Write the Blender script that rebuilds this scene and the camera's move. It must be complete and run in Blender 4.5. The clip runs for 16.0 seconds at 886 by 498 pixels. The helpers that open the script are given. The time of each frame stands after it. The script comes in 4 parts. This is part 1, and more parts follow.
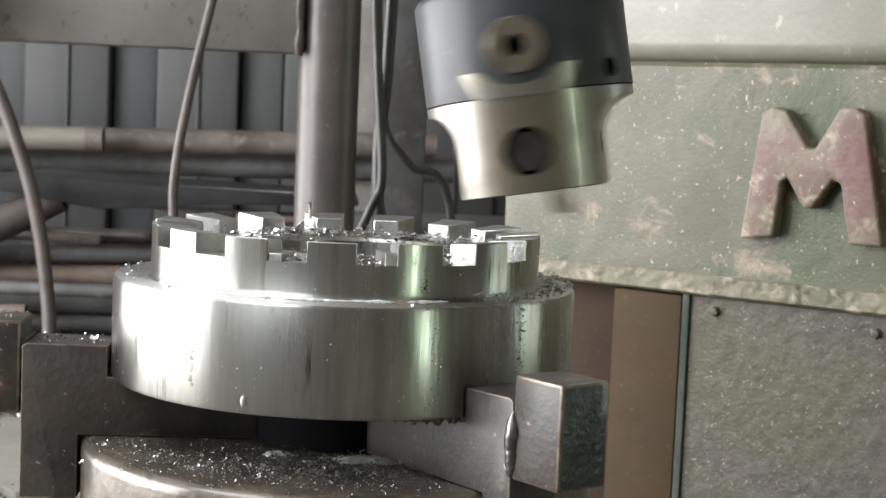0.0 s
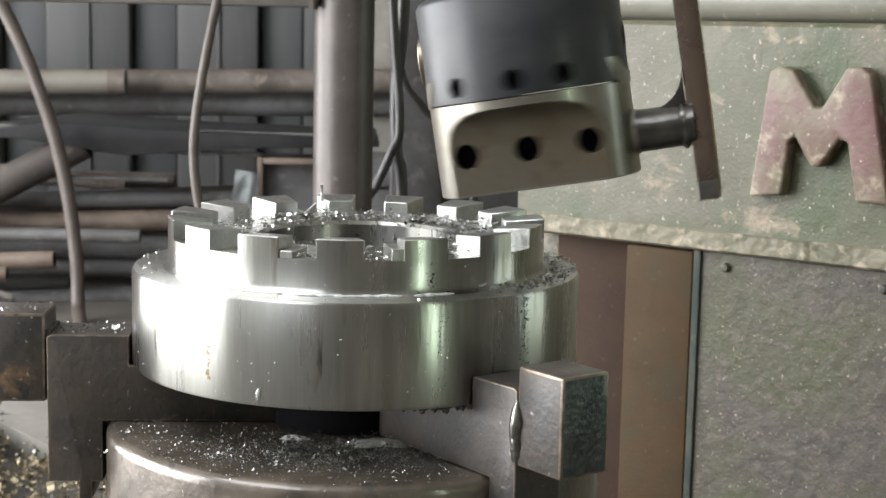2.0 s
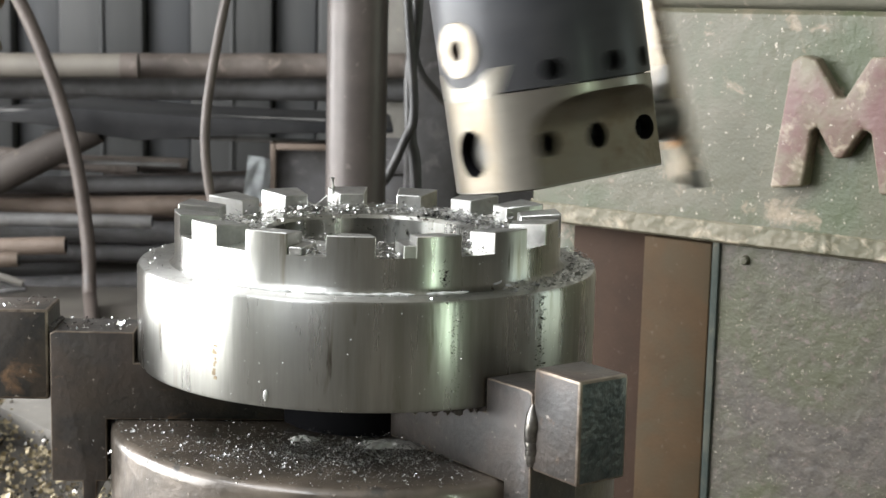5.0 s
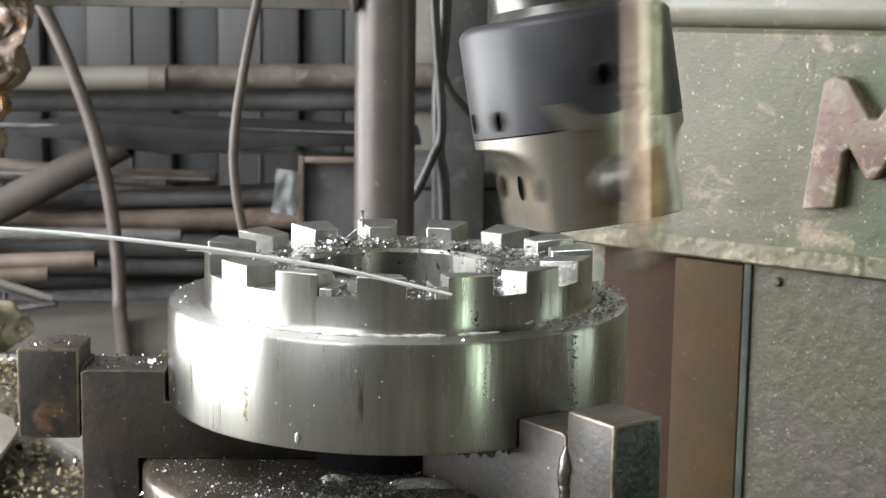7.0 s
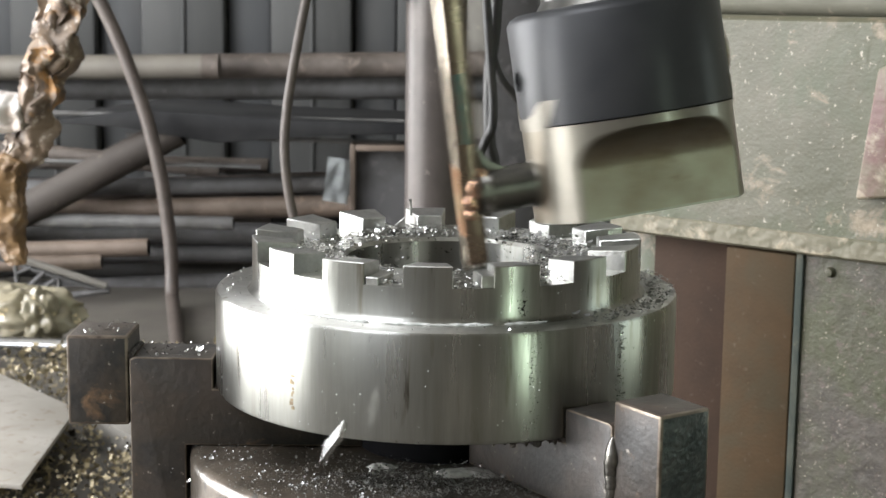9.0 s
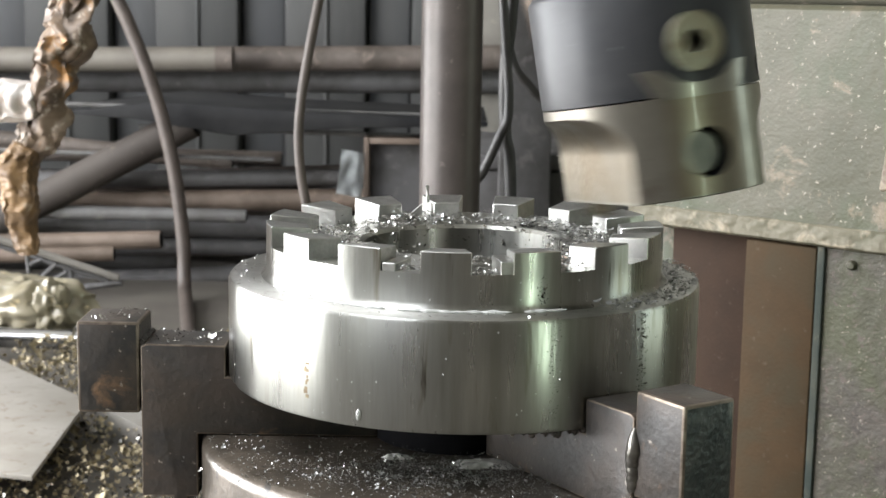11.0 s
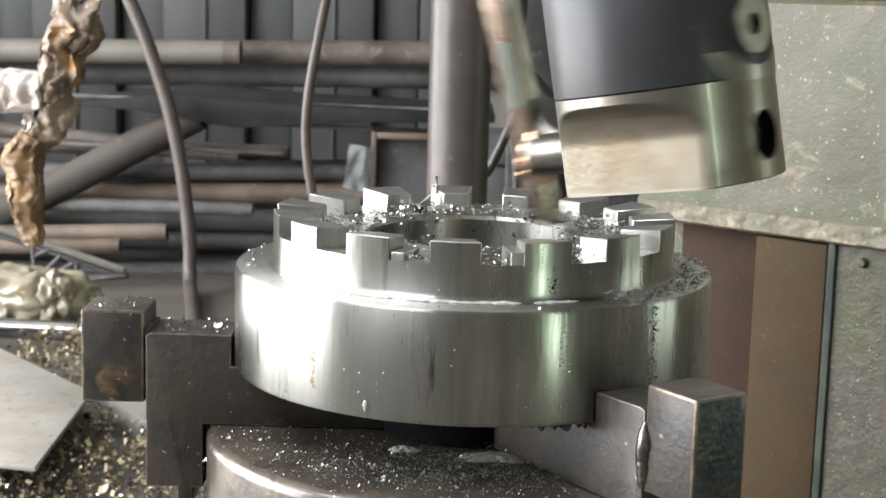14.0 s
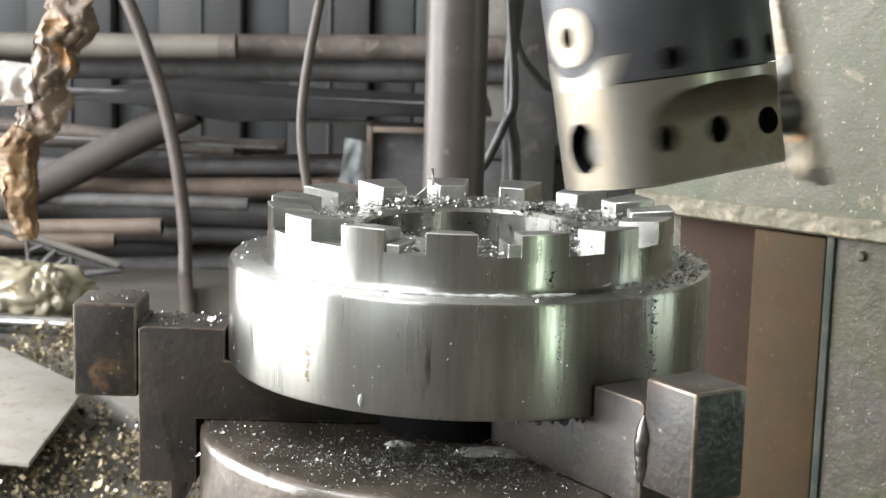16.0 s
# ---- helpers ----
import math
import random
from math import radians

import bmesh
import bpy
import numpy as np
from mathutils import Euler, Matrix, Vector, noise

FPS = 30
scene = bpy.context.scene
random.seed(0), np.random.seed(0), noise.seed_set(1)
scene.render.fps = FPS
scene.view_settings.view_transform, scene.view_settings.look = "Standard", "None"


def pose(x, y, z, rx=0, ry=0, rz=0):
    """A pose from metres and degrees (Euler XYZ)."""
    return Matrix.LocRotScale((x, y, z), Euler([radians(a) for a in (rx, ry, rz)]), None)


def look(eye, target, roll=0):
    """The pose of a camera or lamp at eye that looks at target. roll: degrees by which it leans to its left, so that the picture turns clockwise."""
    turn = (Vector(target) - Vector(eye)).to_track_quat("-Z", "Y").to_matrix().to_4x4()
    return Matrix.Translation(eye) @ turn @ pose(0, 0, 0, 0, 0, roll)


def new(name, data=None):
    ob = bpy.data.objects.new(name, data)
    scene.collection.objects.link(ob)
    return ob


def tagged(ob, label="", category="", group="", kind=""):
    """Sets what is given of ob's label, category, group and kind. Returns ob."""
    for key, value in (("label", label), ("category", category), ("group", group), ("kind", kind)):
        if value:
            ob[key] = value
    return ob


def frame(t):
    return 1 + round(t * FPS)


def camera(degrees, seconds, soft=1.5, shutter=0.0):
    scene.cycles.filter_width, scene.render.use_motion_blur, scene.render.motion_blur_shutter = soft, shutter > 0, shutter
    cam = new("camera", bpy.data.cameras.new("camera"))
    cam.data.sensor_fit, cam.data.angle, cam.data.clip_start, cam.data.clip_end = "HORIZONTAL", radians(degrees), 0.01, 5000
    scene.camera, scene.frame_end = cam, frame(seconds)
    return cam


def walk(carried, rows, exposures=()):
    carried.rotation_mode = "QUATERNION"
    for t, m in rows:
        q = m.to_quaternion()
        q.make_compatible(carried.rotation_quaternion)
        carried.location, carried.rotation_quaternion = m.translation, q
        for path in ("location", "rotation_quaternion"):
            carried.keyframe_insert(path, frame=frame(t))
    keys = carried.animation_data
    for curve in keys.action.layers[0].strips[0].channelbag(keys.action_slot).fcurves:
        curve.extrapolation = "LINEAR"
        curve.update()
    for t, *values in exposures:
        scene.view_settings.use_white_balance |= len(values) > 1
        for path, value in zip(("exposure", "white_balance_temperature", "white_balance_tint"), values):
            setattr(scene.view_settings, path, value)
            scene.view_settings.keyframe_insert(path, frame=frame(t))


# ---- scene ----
cam = camera(32.5, 16.0, soft=1.5, shutter=0.3)
PATH = [
    (0, (-0.014, -0.864, 0.095), (0.144, 1.122, -0.082), 2.4),
    (0.5, (-0.01, -0.872, 0.108), (0.147, 1.112, -0.089), 2.4),
    (1, (-0.01, -0.886, 0.121), (0.133, 1.098, -0.09), 1.8),
    (1.5, (-0.007, -0.887, 0.129), (0.124, 1.091, -0.132), 1.5),
    (2, (-0.005, -0.886, 0.137), (0.119, 1.09, -0.148), 1.2),
    (2.5, (-0.007, -0.877, 0.14), (0.115, 1.096, -0.169), 1.4),
    (3, (-0.005, -0.87, 0.139), (0.112, 1.103, -0.17), 1.4),
    (3.5, (-0.004, -0.868, 0.14), (0.106, 1.105, -0.166), 1.5),
    (4, (-0.002, -0.869, 0.139), (0.107, 1.105, -0.165), 1.4),
    (6.5, (-0.006, -0.846, 0.152), (0.082, 1.127, -0.161), 1.1),
    (7, (-0.005, -0.853, 0.159), (0.064, 1.122, -0.147), 0.8),
    (7.5, (-0.004, -0.855, 0.163), (0.036, 1.118, -0.161), 0.6),
    (8, (-0.005, -0.848, 0.162), (0.027, 1.125, -0.164), 0.7),
    (8.5, (-0.003, -0.853, 0.162), (0.015, 1.121, -0.159), 0.7),
    (9, (-0.002, -0.851, 0.159), (-0.002, 1.123, -0.163), 0.7),
    (11.5, (-0.006, -0.833, 0.149), (-0.023, 1.14, -0.18), 1.0),
    (12, (-0.007, -0.831, 0.147), (-0.026, 1.14, -0.193), 1.1),
    (12.5, (-0.008, -0.822, 0.145), (-0.029, 1.148, -0.199), 1.3),
    (13, (-0.008, -0.823, 0.145), (-0.029, 1.147, -0.194), 1.3),
    (13.5, (-0.007, -0.827, 0.145), (-0.029, 1.145, -0.189), 1.4),
    (14, (-0.007, -0.826, 0.145), (-0.03, 1.147, -0.184), 1.5),
    (14.5, (-0.006, -0.824, 0.144), (-0.03, 1.149, -0.181), 1.4),
    (15, (-0.008, -0.82, 0.143), (-0.032, 1.153, -0.189), 1.5),
    (15.5, (-0.008, -0.814, 0.141), (-0.027, 1.156, -0.198), 1.6),
    (16, (-0.007, -0.817, 0.142), (-0.025, 1.155, -0.193), 1.5),
]
walk(cam, [(t, look(eye, target, roll)) for t, eye, target, roll in PATH], [(t, stops, 6250.0, 10.0) for t, stops in [(0.0, 0.33), (1.0, 0.33), (2.5, 0.43), (4.0, 0.43), (7.0, 0.33), (9.0, 0.32), (11.5, 0.41), (12.5, 0.62), (13.2, 0.50), (14.0, 0.43), (15.5, 0.56), (16.0, 0.50)]])
cam.data.dof.use_dof, cam.data.dof.focus_distance, cam.data.dof.aperture_fstop = True, 0.83, 26.0

# ---- light and world ----
world = bpy.data.worlds.new("world")
scene.world = world
world.use_nodes = True
wn = world.node_tree
sky = wn.nodes.new("ShaderNodeTexSky")
sky.sky_type, sky.sun_disc = "NISHITA", False
sky.sun_elevation, sky.sun_rotation = radians(50), radians(250)
wn.links.new(sky.outputs[0], wn.nodes["Background"].inputs[0])
wn.nodes["Background"].inputs[1].default_value = 0.12


def lamp(name, kind, m, power, color, sx=1.0, sy=1.0):
    data = bpy.data.lights.new(name, kind)
    data.energy, data.color = power, color
    if kind == "AREA":
        data.shape, data.size, data.size_y = "RECTANGLE", sx, sy
    else:
        data.angle = radians(0.6)
    ob = new(name, data)
    ob.matrix_world = m
    return ob


# daylight standing in the wide gate beside the machine and in a narrow gap
lamp("gate_daylight", "AREA", look((-2.4, 0.70, 0.55), (0.0, 0.70, 0.55)), 220, (1.0, 0.98, 0.95), 3.08, 1.8)
lamp("gap_daylight", "AREA", look((2.5, -3.2, 0.62), (0.0, 0.0, 0.62)), 11.5, (0.84, 1.0, 0.80), 0.07, 2.0)
# unseen doorway lamp, added for the green stripe on the ring's right
lamp("doorway_fill_lamp", "AREA", look((2.9, 0.42, 0.4), (0.0, 0.42, 0.4)), 5.5, (0.92, 1.0, 0.76), 0.75, 1.5)
# unseen roof lamp, added as soft fill for tops and shadows
lamp("roof_fill_lamp", "AREA", look((-1.6, -1.2, 2.35), (-1.6, -1.2, 0.0)), 82, (0.97, 0.98, 1.0), 1.4, 2.2)
lamp("sun", "SUN", look((-4, 1.0, 5), (0, 0, 0)), 3.8, (1.0, 0.95, 0.86))


# ---- materials ----
def mat(name, base, rough=0.5, metal=0.0, second=None, spots=None, scale=20.0, bump=0.0, bump_scale=120.0, stretch=(1, 1, 1),
        emit=None, power=0.0, mix=(0.4, 0.65), rough2=None, spot_cut=(0.62, 0.7), spot_scale=60.0, coat=0.0, spec=0.5, detail=5.0, turned=0.0, specks=None, speck_cut=(0.70, 0.74), speck_scale=420.0, spot_stretch=None, wash=None, wash_scale=6.0, wash_cut=(0.45, 0.62), film=0.12):
    m = bpy.data.materials.new(name)
    m.use_nodes = True
    nt = m.node_tree
    n, l = nt.nodes, nt.links
    b = n["Principled BSDF"]
    b.inputs["Roughness"].default_value, b.inputs["Metallic"].default_value = rough, metal
    b.inputs["Coat Weight"].default_value = coat
    b.inputs["Coat Roughness"].default_value = film
    b.inputs["Specular IOR Level"].default_value = spec
    b.inputs["Base Color"].default_value = (*base, 1)
    if turned:
        tg = n.new("ShaderNodeTangent")
        tg.direction_type, tg.axis = "RADIAL", "Z"
        l.new(tg.outputs[0], b.inputs["Tangent"])
        b.inputs["Anisotropic"].default_value, b.inputs["Anisotropic Rotation"].default_value = turned, 0.25
    tc = n.new("ShaderNodeTexCoord")
    mp = n.new("ShaderNodeMapping")
    mp.inputs["Scale"].default_value = stretch
    l.new(tc.outputs["Object"], mp.inputs["Vector"])

    def ramp(sc, cut, seed=0.0, squeeze=None):
        source = mp
        if squeeze:
            source = n.new("ShaderNodeMapping")
            source.inputs["Scale"].default_value = squeeze
            l.new(tc.outputs["Object"], source.inputs["Vector"])
        t = n.new("ShaderNodeTexNoise")
        t.inputs["Scale"].default_value, t.inputs["Detail"].default_value, t.inputs["Roughness"].default_value = sc, detail, 0.62
        t.inputs["Distortion"].default_value = seed
        l.new(source.outputs[0], t.inputs["Vector"])
        r = n.new("ShaderNodeMapRange")
        r.inputs["From Min"].default_value, r.inputs["From Max"].default_value = cut
        l.new(t.outputs["Fac"], r.inputs["Value"])
        return r.outputs["Result"]

    col = None
    if second:
        k = ramp(scale, mix)
        mx = n.new("ShaderNodeMix")
        mx.data_type = "RGBA"
        mx.inputs["A"].default_value, mx.inputs["B"].default_value = (*base, 1), (*second, 1)
        l.new(k, mx.inputs["Factor"])
        col = mx.outputs["Result"]
        if rough2 is not None:
            rr = n.new("ShaderNodeMapRange")
            rr.inputs["To Min"].default_value, rr.inputs["To Max"].default_value = rough, rough2
            l.new(k, rr.inputs["Value"])
            l.new(rr.outputs["Result"], b.inputs["Roughness"])
    if wash:
        k = ramp(wash_scale, wash_cut, 0.9, (1, 1, 1))
        mx = n.new("ShaderNodeMix")
        mx.data_type = "RGBA"
        mx.inputs["A"].default_value, mx.inputs["B"].default_value = (*base, 1), (*wash, 1)
        if col:
            l.new(col, mx.inputs["A"])
        l.new(k, mx.inputs["Factor"])
        col = mx.outputs["Result"]
    if spots:
        k = ramp(spot_scale, spot_cut, 0.4, spot_stretch)
        mx = n.new("ShaderNodeMix")
        mx.data_type = "RGBA"
        mx.inputs["A"].default_value, mx.inputs["B"].default_value = (*base, 1), (*spots, 1)
        if col:
            l.new(col, mx.inputs["A"])
        l.new(k, mx.inputs["Factor"])
        col = mx.outputs["Result"]
    if specks:
        k = ramp(speck_scale, speck_cut)
        mx = n.new("ShaderNodeMix")
        mx.data_type = "RGBA"
        mx.inputs["A"].default_value, mx.inputs["B"].default_value = (*base, 1), (*specks, 1)
        if col:
            l.new(col, mx.inputs["A"])
        l.new(k, mx.inputs["Factor"])
        col = mx.outputs["Result"]
    if col:
        l.new(col, b.inputs["Base Color"])
    if bump:
        t = n.new("ShaderNodeTexNoise")
        t.inputs["Scale"].default_value, t.inputs["Detail"].default_value = bump_scale, 4.0
        l.new(mp.outputs[0], t.inputs["Vector"])
        bp = n.new("ShaderNodeBump")
        bp.inputs["Strength"].default_value, bp.inputs["Distance"].default_value = bump, 0.002
        l.new(t.outputs["Fac"], bp.inputs["Height"])
        l.new(bp.outputs[0], b.inputs["Normal"])
    if emit:
        b.inputs["Emission Color"].default_value, b.inputs["Emission Strength"].default_value = (*emit, 1), power
    return m


TURNED = mat("turned_steel", (0.37, 0.368, 0.343), 0.255, 1.0, (0.26, 0.26, 0.232), (0.16, 0.14, 0.10), 90, 0.035, 420, (1, 1, 0.08), rough2=0.36, mix=(0.36, 0.66), spot_cut=(0.60, 0.74), spot_scale=80, spot_stretch=(1, 1, 0.12), turned=0.9, specks=(0.11, 0.10, 0.08), speck_cut=(0.66, 0.72), speck_scale=130, coat=0.12, film=0.1)
# wet rough facing; base lighter than the side to hold the gate's glare
FACED_GLARE = mat("wet_faced_steel_with_glare", (0.50, 0.498, 0.475), 0.44, 1.0, (0.40, 0.395, 0.37), (0.20, 0.18, 0.15), 50, 0.06, 300, rough2=0.52, spot_cut=(0.62, 0.72), spot_scale=120, turned=0.75, coat=0.3, film=0.15)
WORN_LIT = mat("worn_and_highlit_edge", (0.20, 0.165, 0.13), 0.4, 0.7, (0.09, 0.07, 0.055), None, 120, 0.2, 200)
MILLED = mat("milled_steel", (0.52, 0.52, 0.50), 0.3, 1.0, (0.36, 0.36, 0.34), (0.12, 0.11, 0.09), 60, 0.12, 500, rough2=0.42, spot_cut=(0.66, 0.75), spot_scale=150)
SWARF = mat("bright_swarf", (0.75, 0.75, 0.74), 0.16, 1.0, (0.5, 0.5, 0.5), None, 300)
SWARF_DARK = mat("oily_swarf", (0.16, 0.15, 0.14), 0.22, 1.0, (0.4, 0.39, 0.36), None, 200)
SWARF_WET = mat("wet_grey_swarf", (0.30, 0.30, 0.285), 0.42, 0.4, (0.17, 0.17, 0.16), None, 200, coat=0.3)
GOLDSWARF = mat("brass_coloured_swarf", (0.30, 0.25, 0.15), 0.5, 0.25, (0.17, 0.135, 0.08), None, 40)
JAW = mat("oiled_dark_steel", (0.022, 0.020, 0.018), 0.5, 0.1, (0.060, 0.048, 0.038), (0.17, 0.10, 0.052), 26, 0.3, 260, rough2=0.6, mix=(0.42, 0.72), spot_cut=(0.61, 0.72), spot_scale=34, coat=0.2, film=0.3, spec=0.5, specks=(0.28, 0.25, 0.21), speck_cut=(0.65, 0.70), speck_scale=210, wash=(0.050, 0.038, 0.029), wash_scale=18, wash_cut=(0.48, 0.62))
WELD = mat("wet_weld_metal", (0.22, 0.21, 0.19), 0.32, 1.0, (0.10, 0.095, 0.085), None, 120, coat=0.2)
JAWROUGH = mat("sawn_dark_steel", (0.035, 0.045, 0.045), 0.36, 0.6, (0.075, 0.085, 0.08), None, 120, 0.9, 260, coat=0.5)
CHUCK = mat("oily_black_steel", (0.064, 0.053, 0.041), 0.3, 0.35, (0.118, 0.095, 0.072), (0.045, 0.040, 0.034), 30, 0.25, 160, rough2=0.46, coat=0.5, specks=(0.32, 0.29, 0.24), speck_cut=(0.67, 0.72), speck_scale=260)
HEAD_DARK = mat("blackened_steel", (0.026, 0.027, 0.029), 0.52, 0.35, (0.038, 0.038, 0.039), (0.017, 0.018, 0.020), 45, 0.08, 260, rough2=0.6, spot_cut=(0.45, 0.7), spot_scale=20, specks=(0.13, 0.13, 0.13), speck_cut=(0.68, 0.73), speck_scale=230, coat=0.2, film=0.28, spec=0.25)
HEAD_LIGHT = mat("worn_ground_steel", (0.235, 0.222, 0.188), 0.34, 0.9, (0.185, 0.172, 0.146), (0.12, 0.10, 0.075), 45, 0.06, 300, rough2=0.42, spot_cut=(0.60, 0.74), spot_scale=60, specks=(0.10, 0.09, 0.08), speck_cut=(0.67, 0.72), speck_scale=190, coat=0.4, film=0.1)
FLATS = mat("rust_tinged_milled_flat", (0.20, 0.182, 0.145), 0.34, 0.9, (0.165, 0.135, 0.095), (0.115, 0.085, 0.055), 34, 0.12, 300, rough2=0.44, spot_cut=(0.58, 0.7), spot_scale=60, coat=0.3)
# near-black colour paints the shade inside sockets, bores and the void below the ring
HOLE_SHADE = mat("black_hole_shade", (0.007, 0.007, 0.008), 0.8, 0.0, spec=0.03)
TOOL = mat("heat_tinted_tool_steel", (0.46, 0.41, 0.335), 0.22, 1.0, (0.36, 0.285, 0.20), (0.14, 0.13, 0.11), 16, 0.1, 200, rough2=0.3, mix=(0.5, 0.7), spot_cut=(0.64, 0.74))
TOOLSIDE = mat("browned_tool_side", (0.24, 0.19, 0.15), 0.24, 1.0, (0.16, 0.12, 0.095), (0.26, 0.16, 0.10), 30, 0.1, 200, rough2=0.32, spot_cut=(0.6, 0.7), spot_scale=45)
HEAT = mat("straw_and_orange_heat_tint", (0.32, 0.175, 0.095), 0.34, 1.0, (0.38, 0.28, 0.16), (0.14, 0.08, 0.085), 70, 0.1, 200)
TEAL = mat("heat_tint_and_green_reflection", (0.07, 0.155, 0.14), 0.5, 0.3, (0.13, 0.15, 0.12), None, 160, 0.1, 200)
BAR = mat("dark_bar_steel", (0.085, 0.083, 0.078), 0.3, 0.9, (0.14, 0.135, 0.12), None, 70, 0.1, 200)
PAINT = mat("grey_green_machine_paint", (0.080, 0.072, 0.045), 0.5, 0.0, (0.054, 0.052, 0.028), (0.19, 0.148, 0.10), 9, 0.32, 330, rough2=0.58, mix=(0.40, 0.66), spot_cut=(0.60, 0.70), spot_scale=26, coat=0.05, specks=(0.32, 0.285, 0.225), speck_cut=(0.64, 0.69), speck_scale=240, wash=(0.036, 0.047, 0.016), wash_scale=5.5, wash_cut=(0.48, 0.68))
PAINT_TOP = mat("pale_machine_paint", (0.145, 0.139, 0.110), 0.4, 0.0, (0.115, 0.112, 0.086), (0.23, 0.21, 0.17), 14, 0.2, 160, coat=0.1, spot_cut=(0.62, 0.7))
PANEL = mat("dark_hammered_panel", (0.058, 0.050, 0.040), 0.52, 0.0, (0.037, 0.032, 0.026), (0.080, 0.063, 0.053), 60, 0.34, 420, rough2=0.58, mix=(0.40, 0.66), spot_cut=(0.54, 0.68), spot_scale=140, spec=0.35, specks=(0.25, 0.225, 0.18), speck_cut=(0.64, 0.70), speck_scale=320, wash=(0.047, 0.048, 0.025), wash_scale=7.0, wash_cut=(0.44, 0.62))
BROWN = mat("brown_oxide_plate", (0.049, 0.031, 0.016), 0.72, 0.0, (0.038, 0.025, 0.013), (0.07, 0.053, 0.036), 18, 0.2, 300, spot_cut=(0.64, 0.74), spot_scale=110, spec=0.10, wash=(0.040, 0.031, 0.018), wash_scale=11)
BROWN_DARK = mat("maroon_brown_plate", (0.037, 0.023, 0.0155), 0.75, 0.0, (0.029, 0.019, 0.0135), (0.065, 0.05, 0.038), 16, 0.15, 300, spot_cut=(0.64, 0.74), spot_scale=140, spec=0.10)
MAROON = mat("maroon_worn_letter", (0.098, 0.046, 0.040), 0.55, 0.0, (0.125, 0.108, 0.070), (0.27, 0.225, 0.165), 17, 0.5, 150, mix=(0.36, 0.56), spot_cut=(0.56, 0.68), spot_scale=40, specks=(0.40, 0.36, 0.30), speck_cut=(0.64, 0.70), speck_scale=260)
# cream of dust and stains, lightened too for light falling from above
LIP = mat("dusty_lit_cream_edge", (0.125, 0.112, 0.075), 0.65, 0.0, (0.072, 0.067, 0.038), (0.30, 0.255, 0.185), 22, 0.5, 120, mix=(0.42, 0.58), spot_cut=(0.52, 0.66), spot_scale=45)
PIPE = mat("brown_painted_pipe", (0.092, 0.078, 0.070), 0.4, 0.2, (0.066, 0.056, 0.051), (0.16, 0.14, 0.125), 12, 0.2, 90, spot_cut=(0.66, 0.75), specks=(0.17, 0.15, 0.13), speck_cut=(0.66, 0.72), speck_scale=120)
BEAM = mat("grey_brown_beam", (0.20, 0.183, 0.168), 0.55, 0.1, (0.15, 0.136, 0.124), (0.085, 0.08, 0.073), 8, 0.15, 60)
# stock colours lifted and flattened to carry the haze over the background
RUSTY = [mat("rusty_stock_%s" % w, c, 0.62, 0.15, (c[0] * 0.5, c[1] * 0.48, c[2] * 0.45), (c[0] * 1.7, c[1] * 1.65, c[2] * 1.6), 11, 0.3, 60, spot_cut=(0.58, 0.74), spot_scale=24) for w, c in
         (("brown", (0.125, 0.104, 0.090)), ("grey", (0.125, 0.122, 0.118)), ("dark", (0.080, 0.078, 0.078)), ("umber", (0.145, 0.110, 0.085)))]
TUBE = mat("dusty_cream_tube", (0.142, 0.128, 0.106), 0.6, 0.0, (0.108, 0.096, 0.080), None, 10, 0.05, 60)
BLACKSHEET = mat("black_scale_sheet", (0.015, 0.015, 0.016), 0.6, 0.0, (0.026, 0.026, 0.026), None, 12, 0.2, 40, spec=0.2)
RUBBER = mat("brown_rubber_hose", (0.082, 0.066, 0.056), 0.5, 0.0, (0.058, 0.046, 0.039), (0.12, 0.10, 0.085), 30, spot_cut=(0.6, 0.75))
BLACK = mat("black_cable", (0.02, 0.02, 0.02), 0.4, 0.0, (0.035, 0.033, 0.03), None, 30)
SHEET = mat("weathered_wall_sheet", (0.070, 0.070, 0.068), 0.65, 0.1, (0.055, 0.056, 0.055), (0.10, 0.097, 0.093), 3, 0.1, 25, (3, 1, 0.35), spot_cut=(0.6, 0.8), spot_scale=5)
# dark sheets lightened for the same haze
SHEET_D = mat("dark_wall_sheet", (0.060, 0.062, 0.065), 0.6, 0.1, (0.080, 0.080, 0.080), None, 3, 0.1, 25, (3, 1, 0.35))
CONCRETE = mat("oily_concrete", (0.115, 0.105, 0.088), 0.7, 0.0, (0.07, 0.062, 0.052), None, 4, 0.3, 40)
EARTH = mat("pale_trodden_earth", (0.30, 0.27, 0.22), 0.9, 0.0, (0.22, 0.2, 0.15), None, 1.5, 0.3, 12)
# pale tone of the unseen west wall and roof, raised for bounced fill
BOUNCE_WALL = mat("pale_bounce_wall", (0.54, 0.53, 0.50), 0.8, 0.0, (0.42, 0.41, 0.38), None, 2, 0.1, 20)
# dark tone of the unseen south and east walls, dims the ring's reflections
DIM_WALL = mat("dim_reflection_wall", (0.175, 0.163, 0.14), 0.8, 0.0, (0.11, 0.10, 0.085), None, 2, 0.1, 20)
GREYPLATE = mat("grey_steel_plate", (0.40, 0.375, 0.335), 0.5, 0.2, (0.32, 0.295, 0.255), (0.22, 0.18, 0.125), 9, 0.08, 60, spot_cut=(0.56, 0.7))
